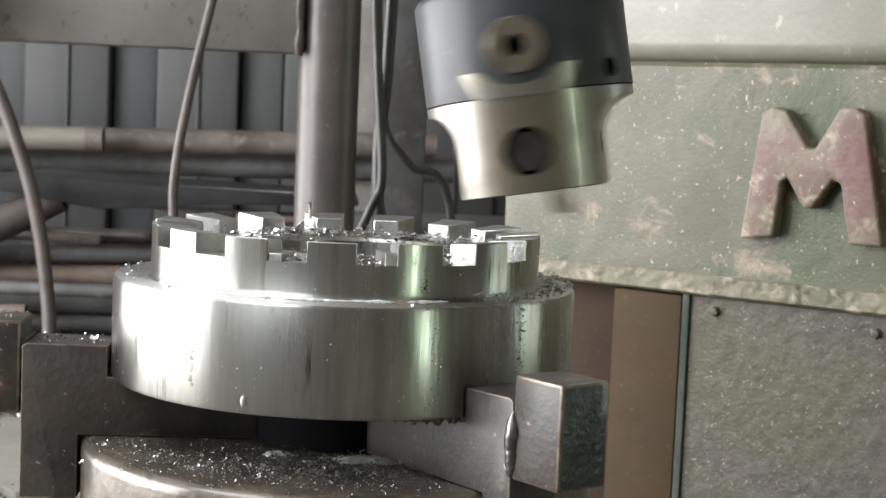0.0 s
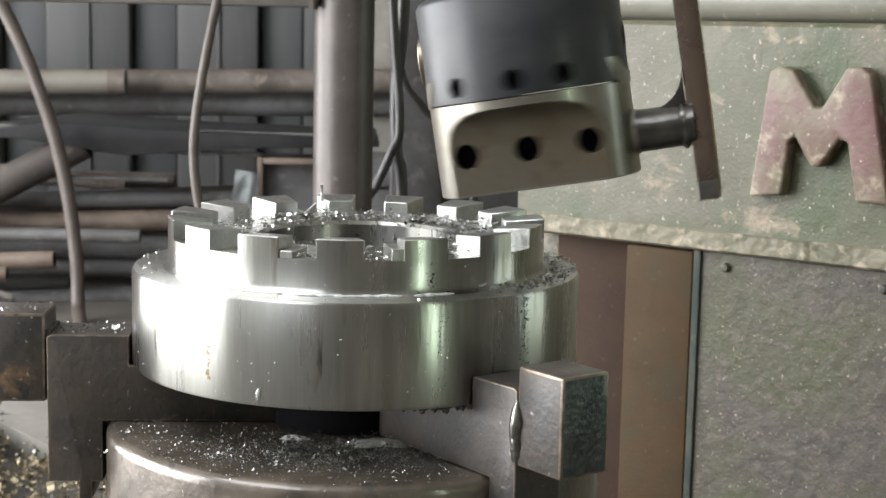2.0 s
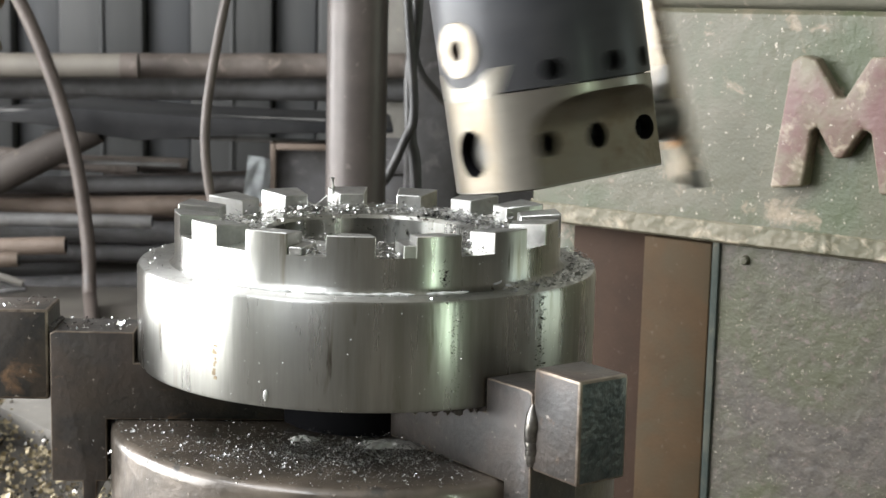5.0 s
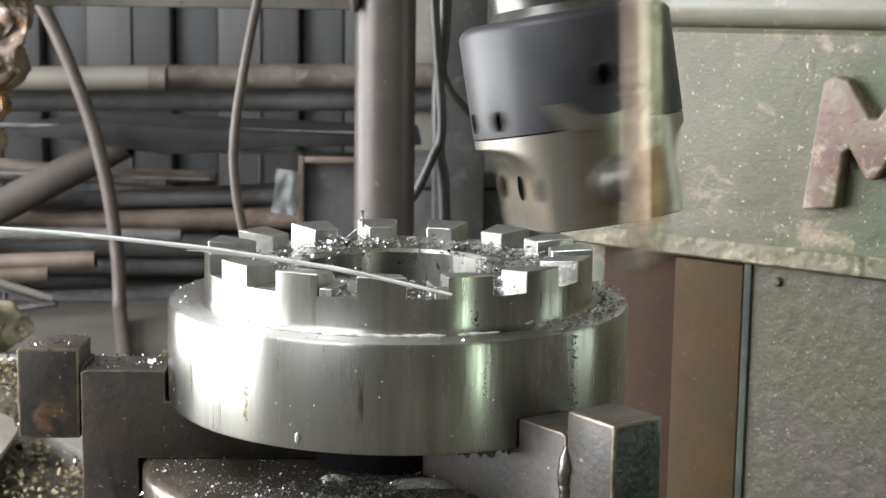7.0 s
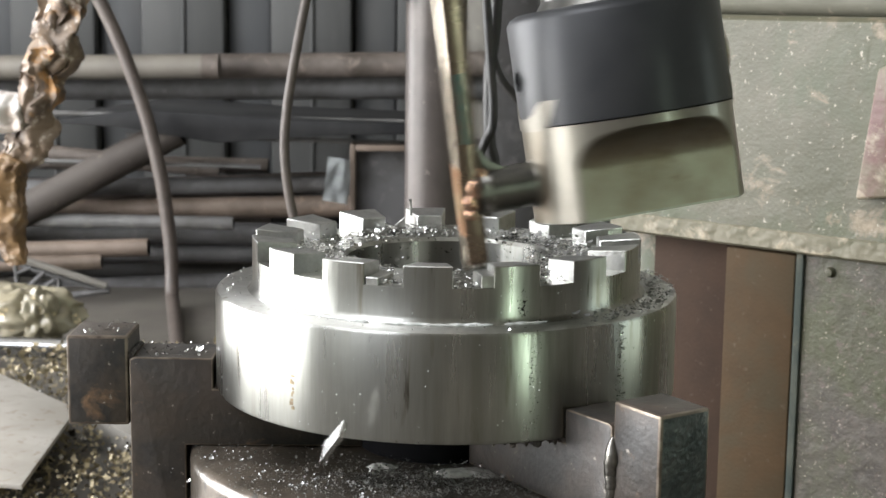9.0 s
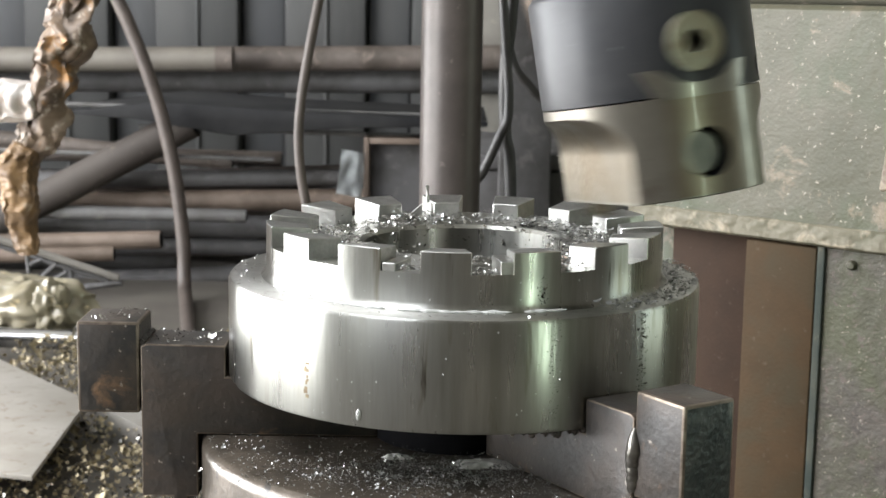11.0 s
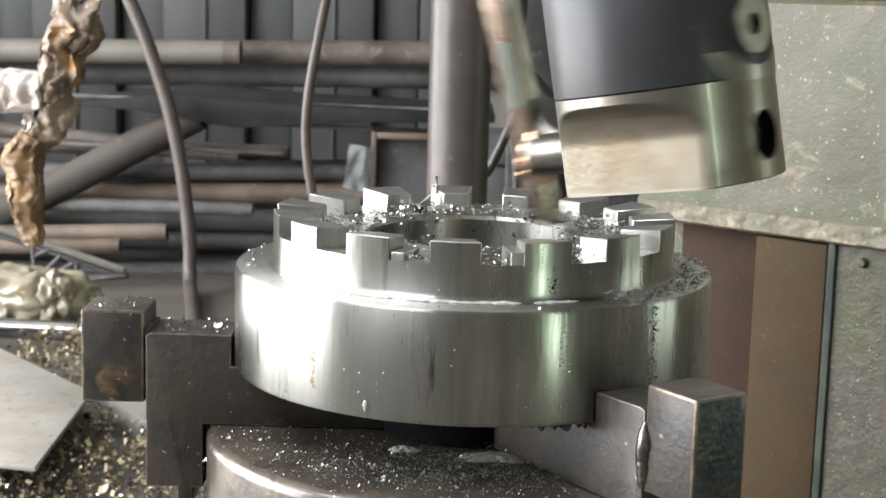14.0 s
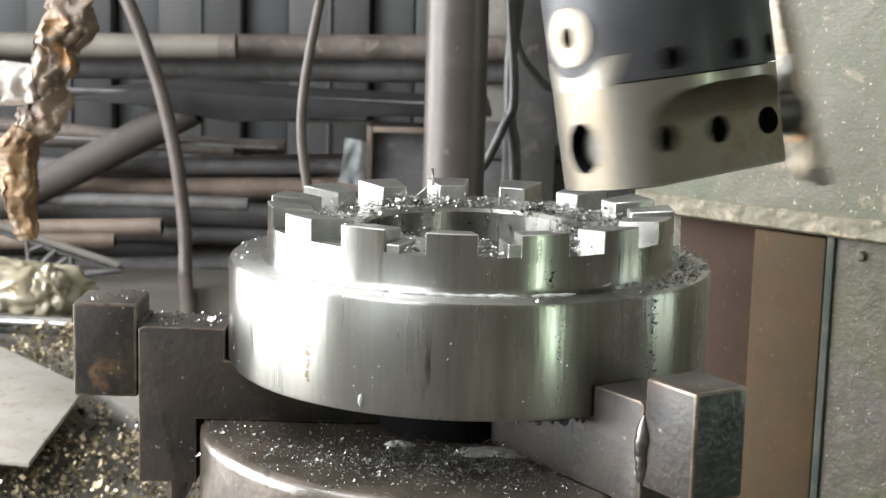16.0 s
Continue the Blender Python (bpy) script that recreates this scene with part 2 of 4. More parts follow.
FOIL = mat("crumpled_gold_tape", (0.20, 0.145, 0.10), 0.55, 0.0, (0.075, 0.052, 0.038), (0.50, 0.43, 0.36), 34, 0.7, 70, rough2=0.6, spot_cut=(0.56, 0.66), spot_scale=60, coat=0.15, wash=(0.30, 0.15, 0.045), wash_scale=14, wash_cut=(0.58, 0.66))
GOLDFOIL = mat("golden_tape_end", (0.21, 0.125, 0.052), 0.65, 0.0, (0.10, 0.062, 0.034), (0.33, 0.25, 0.17), 34, 0.6, 70, spot_cut=(0.6, 0.7), coat=0.1)
CLOTH = mat("pale_rag", (0.60, 0.565, 0.53), 0.8, 0.0, (0.46, 0.37, 0.30), None, 30, 0.4, 60)
# pale yellow spots paint the glints on the folds
BAG = mat("cloudy_plastic_bag", (0.29, 0.26, 0.19), 0.3, 0.0, (0.17, 0.145, 0.09), (0.62, 0.5, 0.3), 16, 0.3, 40, coat=0.5, spot_cut=(0.62, 0.7))
FOAM = mat("milky_coolant", (0.62, 0.63, 0.61), 0.3, 0.0, (0.42, 0.42, 0.40), None, 60, 0.2, 200, coat=0.8)
WATER = mat("milky_coolant_jet", (0.80, 0.80, 0.78), 0.3, 0.0, (0.66, 0.66, 0.64), None, 60, coat=0.3)
COPPER = mat("coppery_weld_glob", (0.52, 0.33, 0.22), 0.2, 1.0, (0.34, 0.20, 0.14), None, 120, 0.2, 200, coat=0.3)
BOARD = mat("dull_pale_board", (0.165, 0.155, 0.135), 0.7, 0.0, (0.12, 0.11, 0.095), (0.21, 0.19, 0.16), 9, 0.08, 60)
TEALRAIL = mat("dark_teal_rail", (0.034, 0.041, 0.036), 0.8, 0.0, (0.06, 0.062, 0.05), (0.14, 0.12, 0.09), 30, 0.2, 200, spec=0.1)
CHROME = mat("bright_round_bar", (0.5, 0.5, 0.5), 0.22, 1.0, (0.3, 0.3, 0.3), None, 20)
# emission stands in for sunlight on greenery
GREEN_GLOW = mat("glowing_green_backdrop", (0.2, 0.3, 0.12), 0.9, emit=(0.72, 0.95, 0.55), power=2.2)


# ---- mesh helpers ----
def mesh_of(name, bm, material, smooth=35):
    bmesh.ops.recalc_face_normals(bm, faces=bm.faces)
    me = bpy.data.meshes.new(name)
    bm.to_mesh(me)
    bm.free()
    me.materials.append(material)
    if smooth:
        me.shade_smooth()
        me.set_sharp_from_angle(angle=radians(smooth))
    return me


def part(name, bm, material, parent, label="", m=None, smooth=35):
    ob = new(name, mesh_of(name, bm, material, smooth))
    ob.parent = parent
    if m is not None:
        ob.matrix_basis = m
    return tagged(ob, label) if label else ob


def thing(name, label, category, m=None, group="", kind=""):
    ob = new(name)
    ob.empty_display_size = 0.02
    if m is not None:
        ob.matrix_world = m
    return tagged(ob, label, category, group, kind)


def solo(name, bm, material, label, category, m=None, group="", kind="", smooth=35):
    ob = new(name, mesh_of(name, bm, material, smooth))
    if m is not None:
        ob.matrix_world = m
    return tagged(ob, label, category, group, kind)


def bev(bm, w, seg=2, angle=40):
    if w:
        es = [e for e in bm.edges if len(e.link_faces) == 2 and e.calc_face_angle(0) > radians(angle)]
        bmesh.ops.bevel(bm, geom=es, offset=w, segments=seg, profile=0.5, affect="EDGES", clamp_overlap=True)
    return bm


def box(x0, x1, y0, y1, z0, z1, w=0.0, seg=2, bm=None):
    own = bmesh.new()
    bmesh.ops.create_cube(own, size=1, matrix=Matrix.Translation(((x0 + x1) / 2, (y0 + y1) / 2, (z0 + z1) / 2)) @ Matrix.Diagonal((x1 - x0, y1 - y0, z1 - z0, 1)))
    bev(own, w, seg)
    return own if bm is None else merge(bm, own)


def merge(bm, other, m=None):
    if m is not None:
        other.transform(m)
    me = bpy.data.meshes.new("temp")
    other.to_mesh(me)
    other.free()
    bm.from_mesh(me)
    bpy.data.meshes.remove(me)
    return bm


def lathe(profile, steps=96, m=None):
    """A turned solid: profile of (radius, z); a radius of 0 closes on the axis."""
    bm = bmesh.new()
    rings = []
    for r, z in profile:
        if r < 1e-6:
            rings.append([bm.verts.new((0, 0, z))])
        else:
            rings.append([bm.verts.new((r * math.cos(2 * math.pi * i / steps), r * math.sin(2 * math.pi * i / steps), z)) for i in range(steps)])
    for a, b in zip(rings, rings[1:]):
        for i in range(steps):
            j = (i + 1) % steps
            if len(a) == 1 and len(b) == 1:
                continue
            if len(a) == 1:
                bm.faces.new((a[0], b[i], b[j]))
            elif len(b) == 1:
                bm.faces.new((a[i], a[j], b[0]))
            else:
                bm.faces.new((a[i], a[j], b[j], b[i]))
    if m is not None:
        bm.transform(m)
    return bm


def tube(points, radius, sides=12, bm=None, ends=True, smooth_steps=6):
    """A round tube along a smooth curve through the points; radius: one number or one for each point."""
    pts = [Vector(p) for p in points]
    rad = list(radius) if isinstance(radius, (list, tuple)) else [radius] * len(pts)
    path, rr = [], []
    if len(pts) == 2:
        path, rr = pts, rad
    else:
        for i in range(len(pts) - 1):
            p0, p1, p2, p3 = pts[max(i - 1, 0)], pts[i], pts[i + 1], pts[min(i + 2, len(pts) - 1)]
            for k in range(smooth_steps):
                s = k / smooth_steps
                path.append(0.5 * ((2 * p1) + (p2 - p0) * s + (2 * p0 - 5 * p1 + 4 * p2 - p3) * s * s + (3 * p1 - p0 - 3 * p2 + p3) * s ** 3))
                rr.append(rad[i] * (1 - s) + rad[i + 1] * s)
        path.append(pts[-1])
        rr.append(rad[-1])
    own = bm if bm is not None else bmesh.new()
    prev, side = None, None
    for i, p in enumerate(path):
        d = (path[min(i + 1, len(path) - 1)] - path[max(i - 1, 0)]).normalized()
        if side is None:
            side = d.orthogonal().normalized()
        side = (side - d * side.dot(d)).normalized()
        up = d.cross(side)
        ring = [own.verts.new(p + rr[i] * (math.cos(2 * math.pi * k / sides) * side + math.sin(2 * math.pi * k / sides) * up)) for k in range(sides)]
        if prev:
            for k in range(sides):
                j = (k + 1) % sides
                own.faces.new((prev[k], prev[j], ring[j], ring[k]))
        elif ends:
            own.faces.new(ring[::-1])
        prev = ring
    if ends:
        own.faces.new(prev)
    return own


def prism(outline, y0, y1, w=0.0, seg=2):
    """An outline of (x, z) pushed from y0 to y1."""
    bm = bmesh.new()
    a = [bm.verts.new((x, y0, z)) for x, z in outline]
    b = [bm.verts.new((x, y1, z)) for x, z in outline]
    bm.faces.new(a)
    bm.faces.new(b[::-1])
    for i in range(len(a)):
        j = (i + 1) % len(a)
        bm.faces.new((a[i], b[i], b[j], a[j]))
    bmesh.ops.recalc_face_normals(bm, faces=bm.faces)
    return bev(bm, w, seg)


def flakes(count, place, size, seed, curl=1.0, lie=0.9):
    """Small bent strips of cut metal; place(rng) gives a point."""
    rng = random.Random(seed)
    verts, faces = [], []
    for _ in range(count):
        p = Vector(place(rng))
        s = size * rng.uniform(0.4, 1.5) * (2.0 if rng.random() < 0.08 else 1.0)
        wd = s * rng.uniform(0.25, 0.6)
        turn = Euler((rng.uniform(-lie, lie), rng.uniform(-lie, lie), rng.uniform(0, 6.3))).to_matrix()
        base = len(verts)
        c = curl * rng.uniform(0.5, 2.2)
        for k in range(4):
            a = (k / 3 - 0.5) * c
            for y in (-wd / 2, wd / 2):
                q = turn @ Vector((s * math.sin(a) / max(c, 0.1), y, s * (1 - math.cos(a)) / max(c, 0.1)))
                verts.append(p + q + Vector((0, 0, 0.3 * wd)))
        for k in range(3):
            faces.append((base + 2 * k, base + 2 * k + 1, base + 2 * k + 3, base + 2 * k + 2))
    me = bpy.data.meshes.new("swarf")
    me.from_pydata(verts, [], faces)
    return me


def swarf(count, place, size, seed, material, label, curl=1.0, name="swarf", lie=0.9):
    me = flakes(count, place, size, seed, curl, lie)
    me.materials.append(material)
    return tagged(new(name, me), label, "metal chips", kind="stuff")


# ---- room: floor, walls with openings, roof ----
FLOOR = -0.40
solo("floor", box(-2.7, 3.2, -3.4, 3.5, FLOOR - 0.1, FLOOR), CONCRETE, "oil-stained concrete workshop floor", "floor", kind="structure")
ground = solo("ground", box(-400, 400, -400, 400, FLOOR - 0.35, FLOOR - 0.12), EARTH, "pale trodden ground outside the workshop", "ground", kind="structure")


def wall(name, pieces, label, material=BOUNCE_WALL):
    bm = bmesh.new()
    for p in pieces:
        box(*p, bm=bm)
    return solo(name, bm, material, label, "wall", kind="structure")


# unseen walls and roof, added to shape bounce and reflections around the openings
wall("wall_west", [(-2.6, -2.45, -3.3, -1.05, FLOOR, 2.4), (-2.6, -2.45, 2.30, 3.4, FLOOR, 2.4), (-2.6, -2.45, -1.05, 2.30, 1.5, 2.4)], "unseen pale wall with a wide open gate, added for bounced light")
wall("wall_south", [(-2.6, 2.3, -3.4, -3.25, FLOOR, 2.4), (2.7, 3.1, -3.4, -3.25, FLOOR, 2.4),
                    (2.3, 2.7, -3.4, -3.25, 1.9, 2.4)], "unseen dark wall with a narrow door gap, toned for the ring's reflections", DIM_WALL)
wall("wall_east", [(2.95, 3.1, -3.25, 0.02, FLOOR, 2.4), (2.95, 3.1, 0.82, 3.4, FLOOR, 2.4), (2.95, 3.1, 0.02, 0.82, 1.2, 2.4)], "unseen dark wall with a low doorway, toned for the ring's reflections", DIM_WALL)
wall("ceiling", [(-2.6, 3.1, -3.4, -2.35, 2.4, 2.48), (-2.6, 3.1, -0.05, 3.4, 2.4, 2.48), (-2.6, -2.35, -2.35, -0.05, 2.4, 2.48), (-0.85, 3.1, -2.35, -0.05, 2.4, 2.48)], "unseen pale roof with an opening for the added roof lamp")
# unseen glowing panel, added to put green light in the gap
solo("backdrop", box(2.1, 2.9, -3.75, -3.72, FLOOR - 0.1, 2.0), GREEN_GLOW, "unseen glowing green panel added outside the gap", "backdrop", kind="structure")

# back wall of upright sheets, each a piece
back = solo("wall_north", box(-2.6, 3.1, 3.34, 3.4, FLOOR, 2.4), SHEET_D, "weathered upright wall sheets, alternately pale and dark", "wall", kind="structure")
rng = random.Random(4)
x = -2.52
k = 0
while x < 1.6:
    dark = k % 2 == 1
    wdt = rng.uniform(0.115, 0.128) if dark else rng.uniform(0.215, 0.232)
    bm = box(x, x + wdt - 0.003, 3.20 + (0.05 if dark else 0.0), 3.335, FLOOR + 0.02, 2.35, 0.012, 2)
    if not dark:
        box(x + wdt * 0.48, x + wdt * 0.53, 3.192, 3.2, FLOOR + 0.02, 2.34, 0.003, 1, bm)
    part("panel", bm, SHEET_D if dark else SHEET, back)
    x += wdt
    k += 1

# ---- workpiece: flanged ring with fifteen teeth ----
R1, R2, R3, RB, ZT, ZS, ZB, HALF, PHI = 0.130, 0.1094, 0.0863, 0.056, 0.0283, 0.018, -0.0572, 0.0102, 7.09
work = thing("toothed_coupling_ring", "bright turned steel coupling ring with square teeth, wet with coolant", "machine part")
prof = [(RB, -0.002), (R2 + 0.002, -0.0005), (R1 - 0.003, 0.0), (R1 - 0.001, -0.0006), (R1, -0.0022), (R1, ZB + 0.003), (R1 - 0.0012, ZB + 0.0008), (R1 - 0.004, ZB), (RB, ZB), (RB, -0.002)]
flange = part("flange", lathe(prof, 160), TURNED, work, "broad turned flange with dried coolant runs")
flange.data.materials.append(FACED_GLARE)
# upward faces take the lighter steel, with the gate's glare in its colour
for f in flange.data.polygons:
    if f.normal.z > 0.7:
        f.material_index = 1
prof = [(RB, -0.003), (RB, ZS - 0.002), (RB + 0.002, ZS), (R2, ZS), (R2, 0.0035), (R2 + 0.0015, 0.0008), (R2 + 0.0035, -0.001), (RB, -0.003)]
part("hub", lathe(prof, 160), TURNED, work)


def tooth_bm(k):
    bm = bmesh.new()
    n = 8
    def edge(r, z):
        a0 = radians(PHI + 24 * k) + math.asin(HALF / r)
        a1 = radians(PHI + 24 * (k + 1)) - math.asin(HALF / r)
        return [bm.verts.new((r * math.sin(a0 + (a1 - a0) * i / n), -r * math.cos(a0 + (a1 - a0) * i / n), z)) for i in range(n + 1)]
    ob, ib, ot, it = edge(R2, ZS), edge(R3, ZS), edge(R2, ZT + 0.0008), edge(R3, ZT - 0.0012)
    for i in range(n):
        bm.faces.new((ob[i], ob[i + 1], ot[i + 1], ot[i]))
        bm.faces.new((ib[i], it[i], it[i + 1], ib[i + 1]))
        bm.faces.new((ot[i], ot[i + 1], it[i + 1], it[i]))
        bm.faces.new((ob[i], ib[i], ib[i + 1], ob[i + 1]))
    bm.faces.new((ob[0], ot[0], it[0], ib[0]))
    bm.faces.new((ob[n], ib[n], it[n], ot[n]))
    bmesh.ops.recalc_face_normals(bm, faces=bm.faces)
    es = [e for e in bm.edges if e.calc_face_angle(0) > radians(50) and max(v.co.z for v in e.verts) > ZS + 0.002]
    bmesh.ops.bevel(bm, geom=es, offset=0.0005, segments=1, profile=0.5, affect="EDGES", clamp_overlap=True)
    return bm


for k in range(15):
    tooth = part("tooth", tooth_bm(k), MILLED, work)
    tooth.data.materials.append(TURNED)
    for f in tooth.data.polygons:
        if abs(f.normal.z) < 0.2 and math.hypot(f.center.x, f.center.y) > R2 - 0.0006:
            f.material_index = 1
# small steps left in two slots by the cutter, and a burr on one tooth
def on_ring(deg, r, z):
    return (r * math.sin(radians(deg)), -r * math.cos(radians(deg)), z)


for deg, dz in ((PHI - 24 - 3.2, 0.0042), (PHI + 3.9, 0.0066)):
    bm = box(-0.0035, 0.0035, -0.011, 0.010, 0, dz, 0.0004, 1)
    part("uncut_step", bm, MILLED, work, m=Matrix.Translation(on_ring(deg, 0.098, ZS - 0.0002)) @ pose(0, 0, 0, 0, 0, deg))
part("sliver", prism([(-0.034, 0.0185), (-0.0255, 0.0185), (-0.0262, 0.0255)], 0.090, 0.0935, 0.0003, 1), MILLED, work)
part("sliver", prism([(-0.040, 0.0183), (-0.031, 0.0183), (-0.0385, 0.0215)], 0.086, 0.092, 0.0003, 1), MILLED, work)
part("burr", tube([(-0.0225, 0.0945, 0.026), (-0.0226, 0.0943, 0.033), (-0.0230, 0.094, 0.0362)], [0.0012, 0.0006, 0.0013], 8), MILLED, work)

STAIN = mat("brown_dried_run", (0.24, 0.19, 0.12), 0.5, 0.5, (0.15, 0.11, 0.065), None, 200)
g = random.Random(44)
for q in range(9):
    zz, hw = -0.0285 - 0.0021 * q + g.uniform(-0.0005, 0.0005), g.uniform(0.0006, 0.0021)
    m = Matrix.Translation(on_ring(-36.5 + g.uniform(-0.3, 0.3), R1, 0)) @ pose(0, 0, 0, 0, 0, -36.5)
    part("dried_run", box(-hw, hw, -0.00012, 0.0003, zz - g.uniform(0.0003, 0.0013), zz + g.uniform(0.0003, 0.0013), 0.0001, 1), STAIN, work, "", m)

# ---- chuck with three jaws ----
chuck = thing("machine_chuck", "oily black round chuck with three welded jaws, strewn with chips", "chuck")
rimprof = [(0, -0.0915), (0.10, -0.0915), (0.139, -0.0912), (0.1425, -0.0922), (0.1446, -0.0945), (0.1452, -0.098), (0.1452, -0.17), (0.140, -0.174), (0.140, -0.182),
           (0.155, -0.186), (0.170, -0.190), (0.172, -0.194), (0.172, -0.26), (0.19, -0.27), (0.19, FLOOR), (0, FLOOR)]
part("body", lathe(rimprof, 128), CHUCK, chuck)
# blackened boss stands in for the shaded void under the ring
part("boss", lathe([(0.0, -0.0575), (0.050, -0.0575), (0.050, -0.091), (0.0, -0.091)], 64), HOLE_SHADE, chuck)


def jaw(angle, r0, r1, half):
    m = pose(0, 0, 0, 0, 0, angle)
    side = [(0.045, -0.0908), (0.1462, -0.0908), (0.1462, -0.127), (0.152, -0.127), (0.1525, -0.138), (0.160, -0.139), (0.1605, -0.127), (r0, -0.127),
            (r0, -0.0415), (r0 - 0.003, -0.0400), (0.1306, -0.0405), (0.1306, ZB - 0.0008), (0.045, ZB - 0.0008)]
    j = part("jaw", prism(side, -half, half, 0.0009, 2), JAW, chuck, "", m)
    bm = box(r0 + 0.0006, r1, -half, half, -0.0795, -0.028, 0.0016, 2)
    blk = part("block", bm, JAW, j)
    blk.data.materials.append(JAWROUGH)
    for f in blk.data.polygons:
        if f.normal.x > 0.9:
            f.material_index = 1
    # bevel faces coloured lighter, for wear and for highlights along the edges
    for ob in (j, blk):
        ob.data.materials.append(WORN_LIT)
        for f in ob.data.polygons:
            if max(abs(q) for q in f.normal) < 0.97 and f.area < 0.0002:
                f.material_index = len(ob.data.materials) - 1
    g = random.Random(int(angle))
    wide = [0.0008, 0.0018, 0.0027, 0.0034, 0.0039, 0.0040, 0.0041, 0.0039, 0.0038, 0.0035, 0.0035, 0.0032, 0.0031, 0.0027, 0.0025, 0.0018]
    rows = [(r0 + 0.0003 + g.uniform(-0.0006, 0.0006), -half + 0.0004, -0.046 - q * 0.0021) for q in range(16)]
    part("weld_bead", tube(rows, wide, 16, smooth_steps=4), WELD, j, "shiny bead of weld")
    rows = [(r0 + 0.0003 + g.uniform(-0.0006, 0.0006), -half + 0.002 + q * (2 * half - 0.004) / 9, -0.0402) for q in range(10)]
    part("weld_bead", tube(rows, [g.uniform(0.0014, 0.0026) for q in rows], 12, smooth_steps=4), JAW, j)
    return j


jaw(-56.1, 0.1665, 0.2005, 0.0155)
jaw(180.6, 0.1775, 0.2125, 0.0185)
jaw(62.0, 0.1665, 0.2005, 0.0165)

# coolant puddle, drips
def puddle(cx, cy, sx, sy, seed):
    bm = bmesh.new()
    rings = [[bm.verts.new((cx, cy, -0.0892))]]
    for q in range(1, 9):
        f = q / 8
        row = []
        for i in range(72):
            a = 2 * math.pi * i / 72
            d = 1 + 0.5 * noise.noise(Vector((1.6 * math.cos(a), 1.6 * math.sin(a), seed))) + 0.12 * noise.noise(Vector((6 * math.cos(a), 6 * math.sin(a), seed + 2)))
            px, py = cx + sx * f * d * math.cos(a), cy + sy * f * d * math.sin(a)
            row.append(bm.verts.new((px, py, -0.0915 + 0.0023 * (1 - f ** 3) + 0.0009 * (1 - f) ** 0.3 * noise.noise(Vector((px, py, 0)) * 400))))
        rings.append(row)
    for i in range(72):
        bm.faces.new((rings[0][0], rings[1][i], rings[1][(i + 1) % 72]))
        for a, b in zip(rings[1:], rings[2:]):
            bm.faces.new((a[i], b[i], b[(i + 1) % 72], a[(i + 1) % 72]))
    return solo("coolant_puddle", bm, FOAM, "small milky puddle of coolant on the chuck", "puddle")


puddle(0.0125, -0.064, 0.0195, 0.0095, 4)
puddle(-0.035, -0.0555, 0.0075, 0.0040, 9)

drops = bmesh.new()
g = random.Random(31)
for q in range(120):
    a, zz, r, s = g.uniform(-85, 85), g.uniform(ZB + 0.003, -0.003), R1, g.uniform(0.0002, 0.0005)
    if q % 4 == 0:
        zz, r = g.uniform(0.004, ZS - 0.002), R2
    bmesh.ops.create_icosphere(drops, subdivisions=1, radius=s, matrix=Matrix.Translation(on_ring(a, r, zz)) @ pose(0, 0, 0, 0, 0, a) @ Matrix.Diagonal((0.9, 0.5, 1.15, 1)))
bmesh.ops.create_icosphere(drops, subdivisions=2, radius=0.0016, matrix=Matrix.Translation((-0.0505, -0.1205, -0.0500)) @ Matrix.Diagonal((0.8, 0.6, 1.9, 1)))
tagged(solo("droplets", drops, FOAM, "small drops of coolant clinging to the ring", "drops"), kind="stuff")

gunk = bmesh.new()
g = random.Random(77)
for q in range(46):
    a = g.gauss(27, 7)
    s0 = g.uniform(0.0008, 0.0024)
    bmesh.ops.create_icosphere(gunk, subdivisions=1, radius=s0, matrix=Matrix.Translation(on_ring(a, R1 - 0.002 - 0.008 * g.random(), ZB - 0.3 * s0)) @ Matrix.Diagonal((1, 1, g.uniform(0.7, 1.6), 1)))
solo("oily_gunk", gunk, JAW, "dark oily gunk hanging under the ring", "grease", kind="stuff")

# film of coolant lying along the foot of the hub
film = bmesh.new()
g = random.Random(52)
for a0, a1 in ((-62, -20), (-17, 12), (15, 27)):
    n = int((a1 - a0) / 1.5)
    tube([on_ring(a0 + (a1 - a0) * q / n, R2 + 0.0030 + g.uniform(-0.0004, 0.0006), 0.0002) for q in range(n + 1)],
         [0.0001 if q in (0, n) else g.uniform(0.0005, 0.0013) for q in range(n + 1)], 8, film, smooth_steps=3)
solo("coolant_film", film, FOAM, "thin milky film of coolant along the foot of the hub", "puddle", kind="stuff")

# ---- boring head ----
HR = 0.0525
head = thing("boring_head", "two-tone steel boring head with screw sockets, turning on a tilted spindle", "boring head")
bm = lathe([(0.0, 0.102), (0.036, 0.102), (0.0365, 0.1025), (0.047, 0.1022), (0.0505, 0.1005), (HR, 0.0975), (HR, 0.0478), (0.0, 0.0478)], 96)
upper = part("upper_body", bm, HEAD_DARK, head, "blackened steel upper body")
part("shank", lathe([(0.0, 0.17), (0.034, 0.17), (0.034, 0.107), (0.0375, 0.1022), (0.0, 0.1022)], 64), BAR, head, "dark ground shank")
part("spindle_nose", lathe([(0.0, 0.30), (0.055, 0.30), (0.055, 0.172), (0.05, 0.165), (0.0, 0.165)], 64), HEAD_DARK, head)

# lower slide: a round block with a milled flat on two sides, rounded where each flat runs out at the top
FLAT, FTOP, RUN = 0.0335, 0.0425, 0.0195


